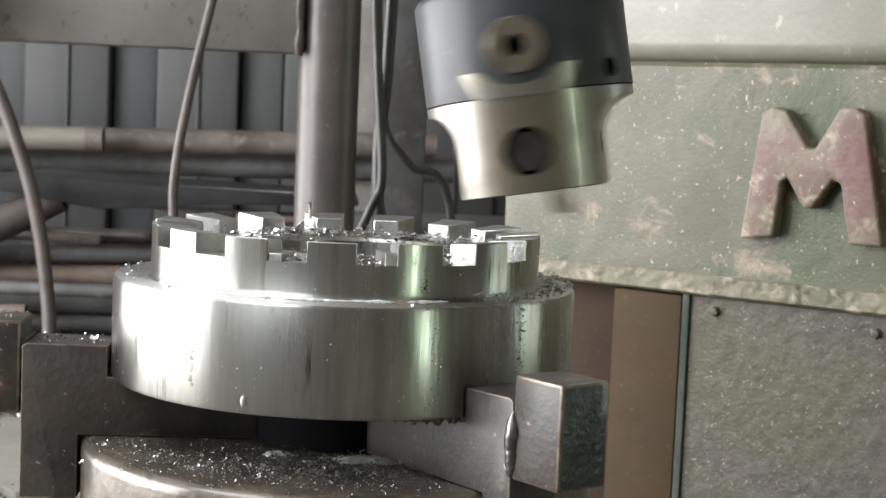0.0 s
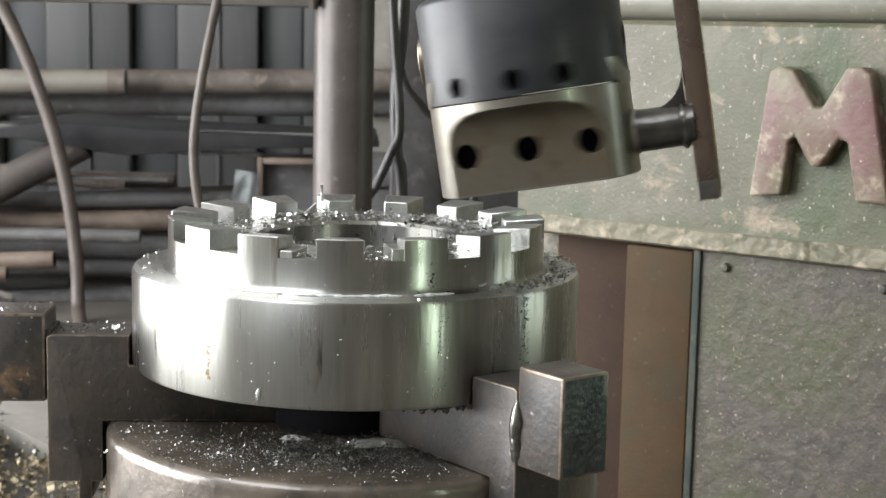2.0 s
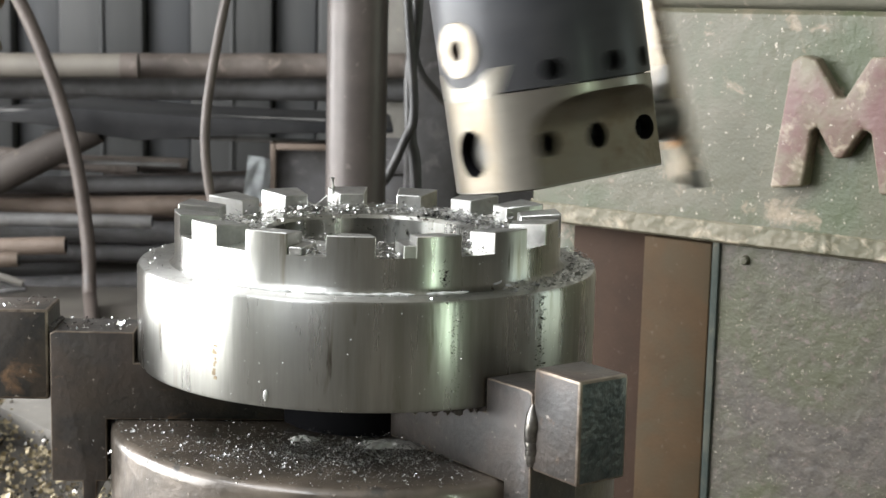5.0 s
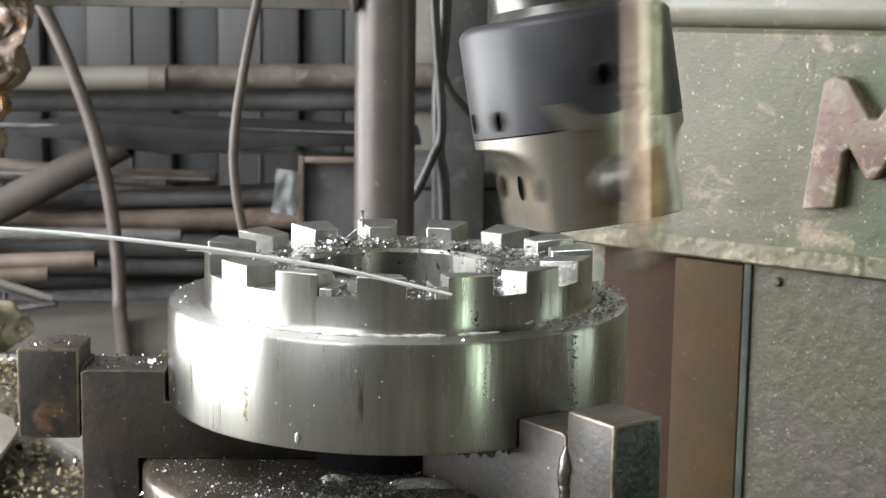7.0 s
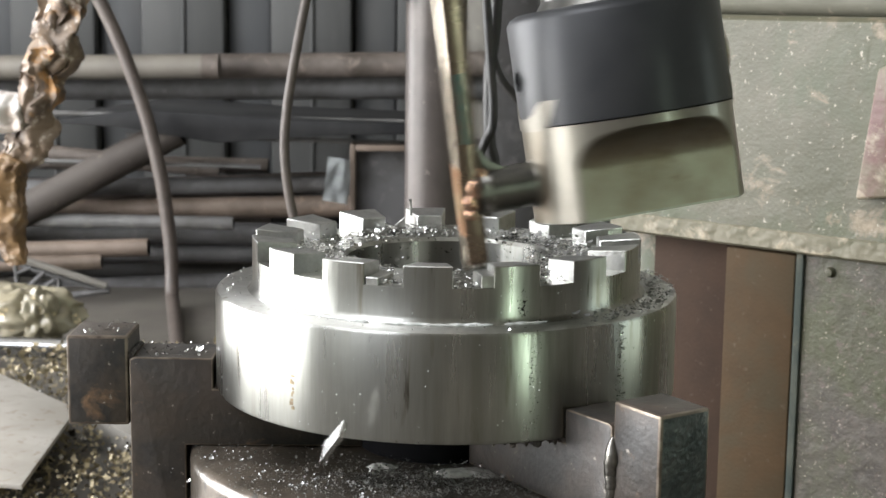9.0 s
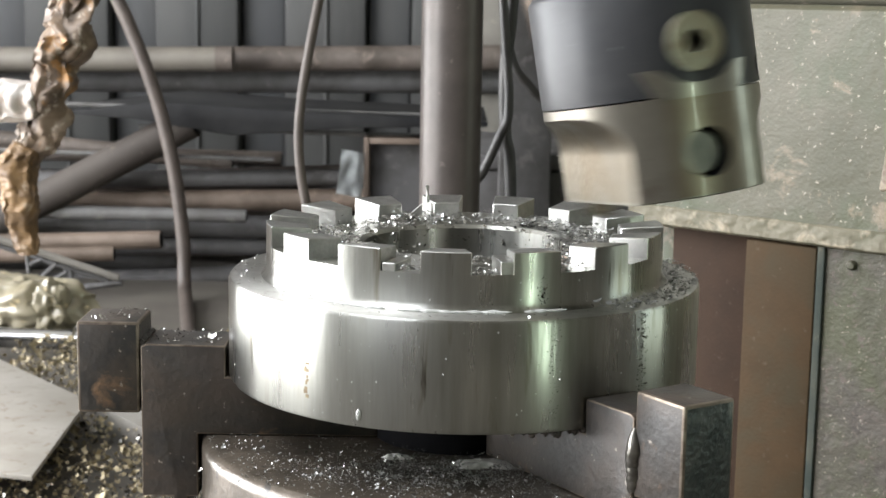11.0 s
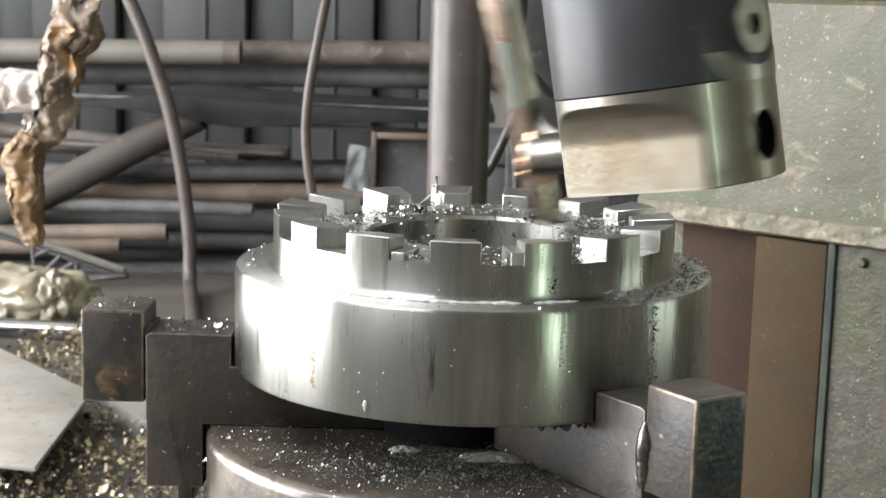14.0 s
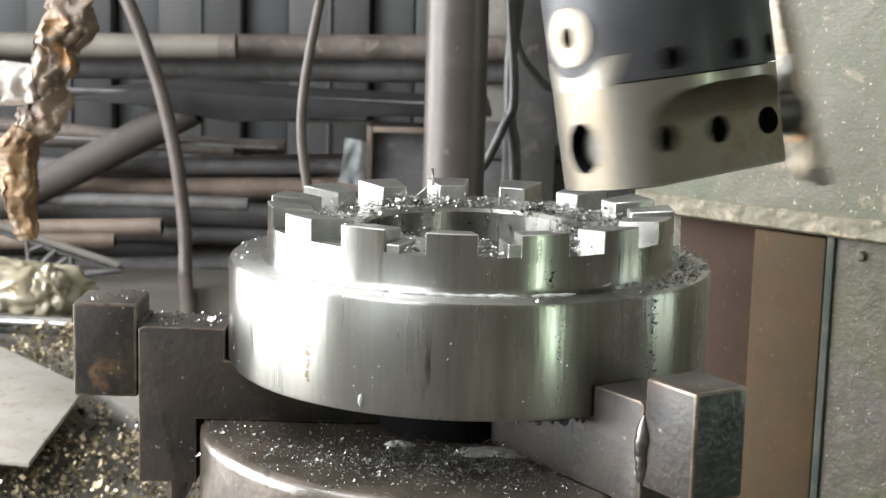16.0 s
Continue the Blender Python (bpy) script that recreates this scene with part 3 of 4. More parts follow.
def slide_bm():
    """Local x: the way of the cutter bar; flats face +y and -y."""
    bm = bmesh.new()
    cols, rows = 288, 80
    levels = [0.0, 0.0006] + [0.047 * i / (rows - 3) for i in range(1, rows - 3)] + [0.0470]
    grid = []
    for li, z in enumerate(levels):
        ring = []
        for i in range(cols):
            a = 2 * math.pi * i / cols
            r = HR - 0.0002 - (0.0008 if li == 0 else 0.0)
            px, py = r * math.cos(a), r * math.sin(a)
            rise = min(max(z - (FTOP - RUN), 0.0), RUN)
            cut = FLAT + RUN - math.sqrt(RUN * RUN - rise * rise)
            if abs(py) > cut:
                py = math.copysign(cut, py)
            ring.append(bm.verts.new((px, py, z)))
        grid.append(ring)
    for a, b in zip(grid, grid[1:]):
        for i in range(cols):
            j = (i + 1) % cols
            bm.faces.new((a[i], a[j], b[j], b[i]))
    bm.faces.new(grid[0][::-1])
    bm.faces.new(grid[-1])
    return bm


slide = part("slide", slide_bm(), HEAD_LIGHT, head, "worn bright steel slide with milled flats")
slide.data.materials.append(FLATS)
for f in slide.data.polygons:
    if abs(f.center.y) < math.sqrt(max(HR * HR - f.center.x ** 2, 0)) - 0.0006 and 0.001 < f.center.z < 0.046:
        f.material_index = 1


def shell_patch(a_mid, outline, r0, r1, n=14):
    """A raised patch on a cylinder: outline(s) gives half the width (radians) at s of the height; from z0 to z1."""
    z0, z1, half0, half1, dip = outline
    bm = bmesh.new()
    rows = 10
    out = []
    for r in (r0, r1):
        g = []
        for j in range(rows + 1):
            line = []
            for i in range(n + 1):
                u = 2 * i / n - 1
                s = j / rows
                hw = half0 + (half1 - half0) * s
                zt = z1 - dip * math.sqrt(max(0.0, 1 - (u * half1 * 1.02 / 0.34) ** 2)) if abs(u * half1) < 0.34 else z1
                line.append(bm.verts.new((r * math.cos(a_mid + u * hw), r * math.sin(a_mid + u * hw), z0 + (zt - z0) * s)))
            g.append(line)
        out.append(g)
    for j in range(rows):
        for i in range(n):
            bm.faces.new((out[1][j][i], out[1][j][i + 1], out[1][j + 1][i + 1], out[1][j + 1][i]))
            bm.faces.new((out[0][j][i], out[0][j + 1][i], out[0][j + 1][i + 1], out[0][j][i + 1]))
    for j in range(rows):
        bm.faces.new((out[0][j][0], out[1][j][0], out[1][j + 1][0], out[0][j + 1][0]))
        bm.faces.new((out[0][j][n], out[0][j + 1][n], out[1][j + 1][n], out[1][j][n]))
    for i in range(n):
        bm.faces.new((out[0][rows][i], out[1][rows][i], out[1][rows][i + 1], out[0][rows][i + 1]))
        bm.faces.new((out[0][0][i], out[0][0][i + 1], out[1][0][i + 1], out[1][0][i]))
    return bm


def disc_at(angle, z, r, rad, depth=0.0012, hole=0.0):
    """A short round plug whose face stands at radius r, facing out at that angle; hole: of an open ring."""
    prof = [(hole, depth), (rad - 0.0004, depth), (rad, depth - 0.0004), (rad, -0.004), (hole, -0.004)] + ([(hole, depth)] if hole else [])
    m = pose(0, 0, 0, 0, 0, math.degrees(angle)) @ Matrix.Translation((r, 0, z)) @ pose(0, 0, 0, 0, 90, 0)
    return lathe(prof, 40, m)


def drill(angle, z, r, rad, depth):
    m = pose(0, 0, 0, 0, 0, math.degrees(angle)) @ Matrix.Translation((r, 0, z)) @ pose(0, 0, 0, 0, 90, 0)
    return lathe([(0.0, 0.012), (rad, 0.012), (rad, -depth), (0.0, -depth - rad * 0.4)], 40, m)


def cut(ob, drills, material):
    """Bores the given solids out of a mesh and keeps the result as its mesh."""
    bits = []
    for bm in drills:
        bit = bpy.data.objects.new("bit", mesh_of("bit", bm, material))
        scene.collection.objects.link(bit)
        mod = ob.modifiers.new("bore", "BOOLEAN")
        mod.operation, mod.object, mod.solver, mod.material_mode = "DIFFERENCE", bit, "EXACT", "TRANSFER"
        bits.append(bit)
    bpy.context.view_layer.update()
    deps = bpy.context.evaluated_depsgraph_get()
    me = bpy.data.meshes.new_from_object(ob.evaluated_get(deps))
    ob.modifiers.clear()
    ob.data = me
    me.shade_smooth()
    me.set_sharp_from_angle(angle=radians(35))
    for bit in bits:
        bpy.data.objects.remove(bit)


GIBS = [radians(q) for q in (-125, -90, -62)]
cut(upper, [drill(q, 0.0555, HR, 0.0052, 0.007) for q in GIBS] + [drill(q, 0.0705, HR, 0.0056, 0.014) for q in (0.0, math.pi)], BAR)
cut(slide, [drill(math.pi, 0.0200, HR, 0.0116, 0.024)], HOLE_SHADE)
cut(slide, [lathe([(0.0, 0.01), (0.0064, 0.01), (0.0064, -0.010), (0.0, -0.013)], 32, Matrix.Translation((sx, -FLAT, 0.0205)) @ pose(0, 0, 0, 90, 0, 0)) for sx in (-0.0315, 0.0, 0.0315)], BAR)
for a in (0.0, math.pi):
    dove = part("dovetail_end", shell_patch(a, (0.0465, 0.0600, 0.42, 0.56, 0.008), HR - 0.004, HR + 0.0005), HEAD_LIGHT, head, "bright dovetail end of the slide")
    wide = 0.0137 if a else 0.0074
    boss = part("adjusting_boss", disc_at(a, 0.0705, HR - 0.0022, wide, 0.0030 if a else 0.0024, 0.0052), FLATS if a else HEAD_DARK, head, "round boss of the adjusting screw")
    part("socket", disc_at(a, 0.0705, HR - 0.0125, 0.0054, 0.0020), HOLE_SHADE, boss)
part("bore_plug", disc_at(math.pi, 0.0200, HR - 0.0085, 0.0098, 0.0010), BAR, head, "dark round plug sunk in the cutter bore")
# clamp screws deep in one flat, gib screws in the upper body
for sx in (-0.0315, 0.0, 0.0315):
    m = Matrix.Translation((sx, -FLAT + 0.0085, 0.0205)) @ pose(0, 0, 0, 90, 0, 0)
    part("clamp_screw", lathe([(0.0, 0.0003), (0.0058, 0.0003), (0.0062, 0.0), (0.0062, -0.001), (0.0, -0.001)], 32, m), HOLE_SHADE, head, "dark socket of a clamp screw")
for q in GIBS:
    part("gib_screw", disc_at(q, 0.0555, HR - 0.0065, 0.0050, 0.0012), HOLE_SHADE, head)
# cutter bar and the upright tool welded to it
BZ, TR = 0.0205, 0.0850
part("bar_collar", lathe([(0.0, 0.004), (0.0116, 0.003), (0.0124, 0.0), (0.0124, -0.01), (0.0, -0.01)], 40, Matrix.Translation((HR - 0.002, 0, BZ)) @ pose(0, 0, 0, 0, 90, 0)), HEAD_LIGHT, head)
part("cutter_bar", lathe([(0.0, 0.030), (0.0110, 0.030), (0.0108, 0.0245), (0.0108, 0.020), (0.0112, -0.01), (0.0, -0.01)], 40, Matrix.Translation((HR, 0, BZ)) @ pose(0, 0, 0, 0, 90, 0)), BAR, head, "dark round cutter bar")
tb = box(TR - 0.0068, TR + 0.0068, -0.0055, 0.0055, -0.018, 0.150, 0.0012, 2)
for v in tb.verts:
    if v.co.z < -0.012:
        v.co.x += 0.0022 * (1 if v.co.x < TR else 0)
        v.co.z += 0.004 * (1 if v.co.y > 0 else 0)
SKEW = Matrix.Translation((0, 0, BZ)) @ pose(0, 0, 0, -8, 0, 0) @ Matrix.Translation((0, 0, -BZ))
for zz in (BZ - 0.017, BZ - 0.006, BZ + 0.007, BZ + 0.017, 0.047, 0.078):
    bmesh.ops.bisect_plane(tb, geom=tb.verts[:] + tb.edges[:] + tb.faces[:], plane_co=(TR, 0, zz), plane_no=(0.25, 0.2, 1))
tool = part("tool", tb, TOOL, head, "heat-tinted square cutting tool", SKEW)
for extra in (HEAT, TOOLSIDE):
    tool.data.materials.append(extra)
for f in tool.data.polygons:
    if abs(f.normal.y) > 0.8:
        f.material_index = 2
    elif BZ - 0.0165 < f.center.z < BZ + 0.0165:
        f.material_index = 1
# teal strip colours in a green reflection along with the heat tint
part("tint_streak", box(TR - 0.0020, TR + 0.0020, 0.0054, 0.0057, 0.046, 0.080, 0.0001, 1), TEAL, tool, "blue-green streak of heat tint and painted reflection")
g = random.Random(8)
loop = [2 * math.pi * q / 14 for q in range(15)]
wb = tube([(TR - 0.0078, 0.0092 * math.cos(a), BZ + 0.0105 * math.sin(a)) for a in loop], [g.uniform(0.0014, 0.0024) for a in loop], 10, smooth_steps=3)
glob = bmesh.new()
for dx, dy, dz, r in ((-0.003, 0.0062, 0.002, 0.0052), (0.001, 0.0064, -0.004, 0.0040), (-0.005, 0.0058, 0.0085, 0.0034), (0.002, 0.006, -0.0098, 0.0028)):
    bmesh.ops.create_icosphere(glob, subdivisions=3, radius=r, matrix=Matrix.Translation((TR + dx, dy, BZ + dz)) @ Matrix.Diagonal((1, 0.6, 1.1, 1)))
for v in glob.verts:
    v.co += 0.0007 * noise.noise_vector(v.co * 260)
part("weld_glob", glob, COPPER, head, "coppery glob of weld")
part("weld", wb, WELD, head, "lumpy weld between bar and tool")
web = [(TR - 0.0060, BZ + 0.009)] + [(TR - 0.0060 - 0.019 * (1 - math.sin(radians(a))), BZ + 0.0095 + 0.019 * (1 - math.cos(radians(a)))) for a in range(90, -1, -10)]
part("gusset", prism(web, -0.0040, 0.0040, 0.0008), BAR, head)
part("carbide_tip", box(TR - 0.0052, TR + 0.0058, -0.0064, -0.0053, -0.0195, -0.010, 0.0004, 1), BAR, tool, "dark carbide tip")

# ---- milling machine column ----
U = Vector((0.755, -0.656, 0)).normalized()
turn = math.degrees(math.atan2(U.y, U.x))
column = thing("milling_machine_column", "grey-green cast milling machine column with a raised letter and brown slideway plates", "milling machine", pose(0.2, 0.575, 0, 0, 0, turn))
out = [(-0.043, -0.046), (0.70, -0.046), (0.70, 0.150), (-0.043, 0.150)]
bm = prism(out, -0.014, 0.40, 0.007, 3)
casting = part("casting", bm, PAINT, column, "lumpy grey-green painted casting")


def lumpy(u0, u1, z0, z1, y, amp, freq, seed, nu, nz):
    """A cast face with dents and lumps, turned back at its rim."""
    bm = bmesh.new()
    grid = []
    for j in range(nz + 1):
        line = []
        for i in range(nu + 1):
            u, z = u0 + (u1 - u0) * i / nu, z0 + (z1 - z0) * j / nz
            rim = min(i, nu - i, j, nz - j)
            p = Vector((u, seed, z))
            d = noise.noise(p * freq) + 0.7 * noise.noise(p * freq * 2.7) + 0.45 * noise.noise(p * freq * 6.5)
            d += 1.6 * max(0.0, noise.noise(p * freq * 1.3 + Vector((9, 0, 0))) - 0.25)
            line.append(bm.verts.new((u, y - amp * d + (0.006 if rim == 0 else 0.0015 if rim == 1 else 0.0), z)))
        grid.append(line)
    for a, b in zip(grid, grid[1:]):
        for i in range(nu):
            bm.faces.new((a[i], a[i + 1], b[i + 1], b[i]))
    return bm


part("cast_face", lumpy(-0.0425, 0.60, -0.0455, 0.1495, -0.0152, 0.00024, 58, 3.0, 300, 96), PAINT, casting)
# lip colour holds both its cream dirt and the light from above
lip = part("lip", box(-0.044, 0.70, -0.0135, 0.02, -0.0548, -0.0405, 0.0026, 2), LIP, column, "dusty cream lip, lightened as lit from above")
part("lip_face", lumpy(-0.0438, 0.60, -0.0560, -0.0350, -0.0168, 0.0011, 60, 5.0, 360, 14), LIP, lip)
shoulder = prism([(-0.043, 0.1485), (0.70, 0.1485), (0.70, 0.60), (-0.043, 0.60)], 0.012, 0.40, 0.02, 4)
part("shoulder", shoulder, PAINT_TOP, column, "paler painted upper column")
part("recessed_plate", box(-0.004, 0.083, 0.004, 0.10, FLOOR, -0.050, 0.002), BROWN_DARK, column, "brown recessed slideway plate")
part("return_edge", box(-0.043, -0.0042, 0.012, 0.38, FLOOR, -0.052, 0.002), PAINT, column)
part("slide_plate", box(0.0835, 0.1532, -0.0125, 0.10, FLOOR, -0.0575, 0.0024), BROWN, column, "brown upright slideway plate")
part("rail", box(0.1534, 0.1602, -0.0112, 0.10, FLOOR, -0.056, 0.0006), TEALRAIL, column, "narrow dark teal rail")
panel = part("panel", box(0.1570, 0.70, -0.0035, 0.10, FLOOR, -0.053, 0.003), PANEL, column, "dark hammered panel")
part("hammered_face", lumpy(0.1572, 0.60, -0.399, -0.0535, -0.0080, 0.00038, 85, 7.0, 230, 180), PANEL, panel)
bolt = lathe([(0.0, 0.0052), (0.003, 0.0046), (0.0042, 0.003), (0.0046, 0.0), (0.0, -0.002)], 24, Matrix.Translation((0.185, -0.0075, -0.069)) @ pose(0, 0, 0, 90, 0, 0))
part("bolt", bolt, PANEL, column)
bolt = lathe([(0.0, 0.0052), (0.003, 0.0046), (0.0042, 0.003), (0.0046, 0.0), (0.0, -0.002)], 24, Matrix.Translation((0.332, -0.0075, -0.071)) @ pose(0, 0, 0, 90, 0, 0))
part("bolt", bolt, PANEL, column)
emb = [(0.2145, -0.001), (0.2445, 0.003), (0.249, 0.050), (0.254, 0.054), (0.270, 0.029), (0.278, 0.029), (0.294, 0.054), (0.301, 0.052), (0.3115, 0.002),
       (0.340, 0.002), (0.319, 0.108), (0.311, 0.114), (0.297, 0.113), (0.277, 0.079), (0.271, 0.079), (0.249, 0.110), (0.238, 0.113), (0.228, 0.108)]
letter = part("emblem", prism(emb, -0.031, -0.012, 0.0078, 4), MAROON, column, "raised cast letter in worn maroon paint")
letter.data.materials.append(LIP)
for f in letter.data.polygons:
    if abs(f.normal.y) < 0.75 and f.normal.x < 0.2:
        f.material_index = 1
lump = bmesh.new()
g = random.Random(12)
for q in range(60):
    uu, zz, s = g.gauss(0.262, 0.022), g.gauss(0.135, 0.008) if q < 25 else g.uniform(0.05, 0.118), g.uniform(0.001, 0.0045)
    if q > 25:
        uu = g.choice((0.206, 0.25, 0.272, 0.31)) + g.gauss(0, 0.009)
    bmesh.ops.create_icosphere(lump, subdivisions=1, radius=s, matrix=Matrix.Translation((uu, -0.0135, min(zz, 0.145))) @ Matrix.Diagonal((1.3, 0.35, 1, 1)))
tagged(part("grime_crust", lump, LIP, column, "crust of dried grit"), kind="stuff")

# ---- post, beam and hoses behind ----
solo("steel_post", lathe([(0.0, FLOOR), (0.0381, FLOOR), (0.0381, 1.4), (0.0, 1.4)], 48, Matrix.Translation((-0.0135, 1.065, 0))), PIPE, "upright brown painted steel pipe post", "post")
bmw = tube([(-0.0515, 1.036, 0.159), (-0.0522, 1.036, 0.175), (-0.0510, 1.036, 0.19), (-0.0525, 1.036, 0.215), (-0.0510, 1.036, 0.24), (-0.0520, 1.036, 0.27)], [0.0045, 0.0075, 0.005, 0.007, 0.005, 0.007], 10)
beam = thing("cross_beam", "grey-brown flat steel beam welded to the post", "beam")
part("bar", box(-1.5, -0.0490, 1.040, 1.090, 0.162, 0.274, 0.003), BEAM, beam)
part("weld_seam", bmw, JAW, beam)


def hose(name, pts, r, material, label):
    return solo(name, tube(pts, r, 12), material, label, "hose")


hose("hanging_hose", [(-0.128, 0.99, 0.42), (-0.1376, 0.99, 0.3176), (-0.1551, 0.99, 0.2235), (-0.1766, 0.99, 0.1228), (-0.1934, 0.99, 0.0220), (-0.1947, 0.99, -0.0451), (-0.1820, 0.99, -0.119), (-0.1578, 0.99, -0.2064), (-0.138, 0.99, -0.30), (-0.13, 0.99, FLOOR)], 0.0059, RUBBER, "thin grey-brown rubber hose hanging down")
hose("hanging_hose", [(-0.80, 1.9, 0.42), (-0.69, 1.9, 0.26), (-0.615, 1.9, 0.14), (-0.552, 1.9, -0.02), (-0.518, 1.9, -0.16), (-0.502, 1.9, -0.29), (-0.497, 1.88, -0.37), (-0.480, 1.80, -0.387), (-0.420, 1.5, -0.3875), (-0.355, 1.2, -0.3875)], 0.0125, RUBBER, "thick brown rubber hose hanging to the floor")
hose("hanging_cable", [(0.030, 1.2, 0.5), (0.052, 1.2, 0.16), (0.063, 1.2, 0.01), (0.052, 1.2, -0.03), (0.030, 1.2, -0.08), (0.0, 1.2, -0.14), (-0.02, 1.2, FLOOR)], 0.0065, BLACK, "black cable hanging behind the post")
hose("hanging_cable", [(0.075, 1.22, 0.5), (0.066, 1.22, 0.16), (0.058, 1.22, 0.06), (0.060, 1.22, -0.03), (0.068, 1.22, -0.09), (0.075, 1.22, FLOOR)], 0.0085, BLACK, "black cable hanging behind the post")
hose("hanging_cable", [(0.045, 1.25, 0.5), (0.058, 1.25, 0.12), (0.10, 1.25, 0.025), (0.16, 1.25, -0.03), (0.2, 1.25, FLOOR)], 0.006, BLACK, "black cable hanging behind the post")
solo("dark_post", box(0.06, 0.14, 1.5, 1.56, FLOOR, 2.4, 0.004), RUSTY[2], "dark upright steel post in the shade", "post")
crate_box = thing("dark_crate", "dark closed metal crate standing behind", "crate")
part("body", box(0.0, 0.42, 1.55, 1.95, FLOOR, -0.116, 0.006), RUSTY[2], crate_box)
part("lid", box(-0.006, 0.426, 1.542, 1.956, -0.115, -0.09, 0.006), RUSTY[2], crate_box)
solo("pale_board", box(0.05, 0.17, 2.88, 2.90, FLOOR, 0.40, 0.002), BOARD, "pale upright board leaning at the wall", "board")

# ---- stock of pipes and rods behind ----
def rod(pts, r, material, label, hollow=True):
    t = thing("stock_pipe", label, "pipe", group="pipe stock")
    part("pipe", tube(pts, r, 20, smooth_steps=1), material, t)
    if hollow:
        a, b = Vector(pts[0]), Vector(pts[-1])
        d = (b - a).normalized()
        # black disc on the solid end paints the shade of an open bore
        part("bore", tube([b - d * 0.004, b + d * 0.0006], r * 0.78, 20), HOLE_SHADE, t)
    return t


t = thing("cream_tube", "dusty cream plastic tube lying across the stack", "tube", group="pipe stock")
part("tube", tube([(-1.9, 2.70, -0.02), (-0.53, 2.70, 0.003)], 0.028, 24), TUBE, t)
part("end_ring", tube([(-0.565, 2.70, 0.0024), (-0.526, 2.70, 0.0031)], 0.0295, 24), RUSTY[0], t, "dirty brown end of the tube")
rod([(-1.9, 2.80, -0.03), (0.25, 2.80, 0.016)], 0.030, RUSTY[0], "rusty brown pipe lying across the stack")
rod([(-1.9, 2.86, -0.075), (0.3, 2.86, -0.045)], 0.028, RUSTY[2], "dark steel pipe lying across the stack")
rod([(-1.06, 1.99, -0.383), (-0.50, 1.99, -0.084)], 0.031, mat("dull_brown_pipe", (0.056, 0.048, 0.042), 0.7, 0.0, (0.040, 0.034, 0.030), (0.085, 0.072, 0.06), 11, 0.2, 60, spec=0.2), "thick grey pipe leaning on the stack")
rod([(-1.5, 1.8, -0.335), (-0.617, 1.85, -0.312)], 0.0135, RUSTY[3], "thin rust-brown pipe with an open end")
rod([(-1.5, 1.93, -0.335), (-0.548, 1.93, -0.298)], 0.0165, RUSTY[3], "rust-brown pipe with an open end")
rod([(-1.4, 1.99, -0.255), (-0.40, 2.0, -0.262)], 0.013, RUSTY[1], "grey steel pipe with an open end")
g = random.Random(21)
for row in range(5):
    for q in range(4):
        zz = -0.375 + 0.045 * row + g.uniform(-0.006, 0.006)
        yy = 2.08 + 0.10 * q + g.uniform(-0.02, 0.02)
        rr = g.uniform(0.015, 0.026)
        xe = g.choice((-0.55, -0.42, -0.33, -0.2, -0.05, 0.02)) + g.uniform(-0.06, 0.06)
        tilt = g.uniform(-0.15, 0.10)
        rod([(-1.9, yy + g.uniform(-0.05, 0.05), zz - tilt), (xe, yy, zz)], rr, g.choice((RUSTY[0], RUSTY[2], RUSTY[3], RUSTY[0], RUSTY[2])), "rusty steel pipe in the stock pile")
solo("dark_sheet", prism([(-0.74, -0.070), (-0.56, -0.046), (-0.3, -0.06), (0.05, -0.070), (0.05, -0.082), (-0.2, -0.088), (-0.42, -0.105), (-0.60, -0.078)], 1.95, 2.30, 0.003), BLACKSHEET, "dark curled steel sheet on the stack", "sheet")
for zz, x0, x1 in ((-0.052, -0.80, -0.02), (-0.092, -0.6, 0.0), (-0.14, -0.95, -0.35)):
    rod([(x0, 2.0, zz - 0.004), (x1, 2.02, zz - 0.016)], 0.0045, RUSTY[1], "thin steel rod on the stack", False)
crate = thing("angle_frame", "dark red-brown steel frame box standing before the stack", "frame")
part("back", box(-0.166, -0.050, 1.985, 2.0, FLOOR, -0.118), RUSTY[2], crate)
for p in ((-0.177, -0.1665), (-0.0495, -0.039)):
    part("upright", box(p[0], p[1], 1.96, 2.05, FLOOR, -0.105, 0.002), RUSTY[3], crate)
part("rail", box(-0.1665, -0.0495, 1.96, 2.05, -0.1175, -0.106, 0.002), RUSTY[3], crate)
rag = bmesh.new()
bmesh.ops.create_grid(rag, x_segments=14, y_segments=14, size=0.05)
for v in rag.verts:
    v.co.z = 0.006 * noise.noise(v.co * 30)
rag.transform(Matrix.Translation((-0.198, 1.945, -0.170)) @ pose(0, 0, 0, 80, 12, 25) @ Matrix.Diagonal((0.5, 0.8, 1, 1)))
bmesh.ops.solidify(rag, geom=rag.faces[:], thickness=0.002)
solo("rag", rag, mat("bluish_white_rag", (0.34, 0.36, 0.36), 0.85, 0.0, (0.24, 0.25, 0.25), None, 30, 0.4, 60), "pale crumpled rag hanging by the frame", "rag")

# ---- things at the floor ----
plate = prism([(-0.80, 1.38), (-0.63, 1.187), (-0.471, 0.997), (-0.452, 0.935), (-0.439, 0.676), (-0.50, 0.69), (-1.1, 0.85)], -0.351, -0.345, 0.001)
plate.transform(Matrix(((1, 0, 0, 0), (0, 0, 1, 0), (0, 1, 0, 0), (0, 0, 0, 1))))
solo("steel_plate", plate, GREYPLATE, "grey cut steel plate lying above the chips", "plate")
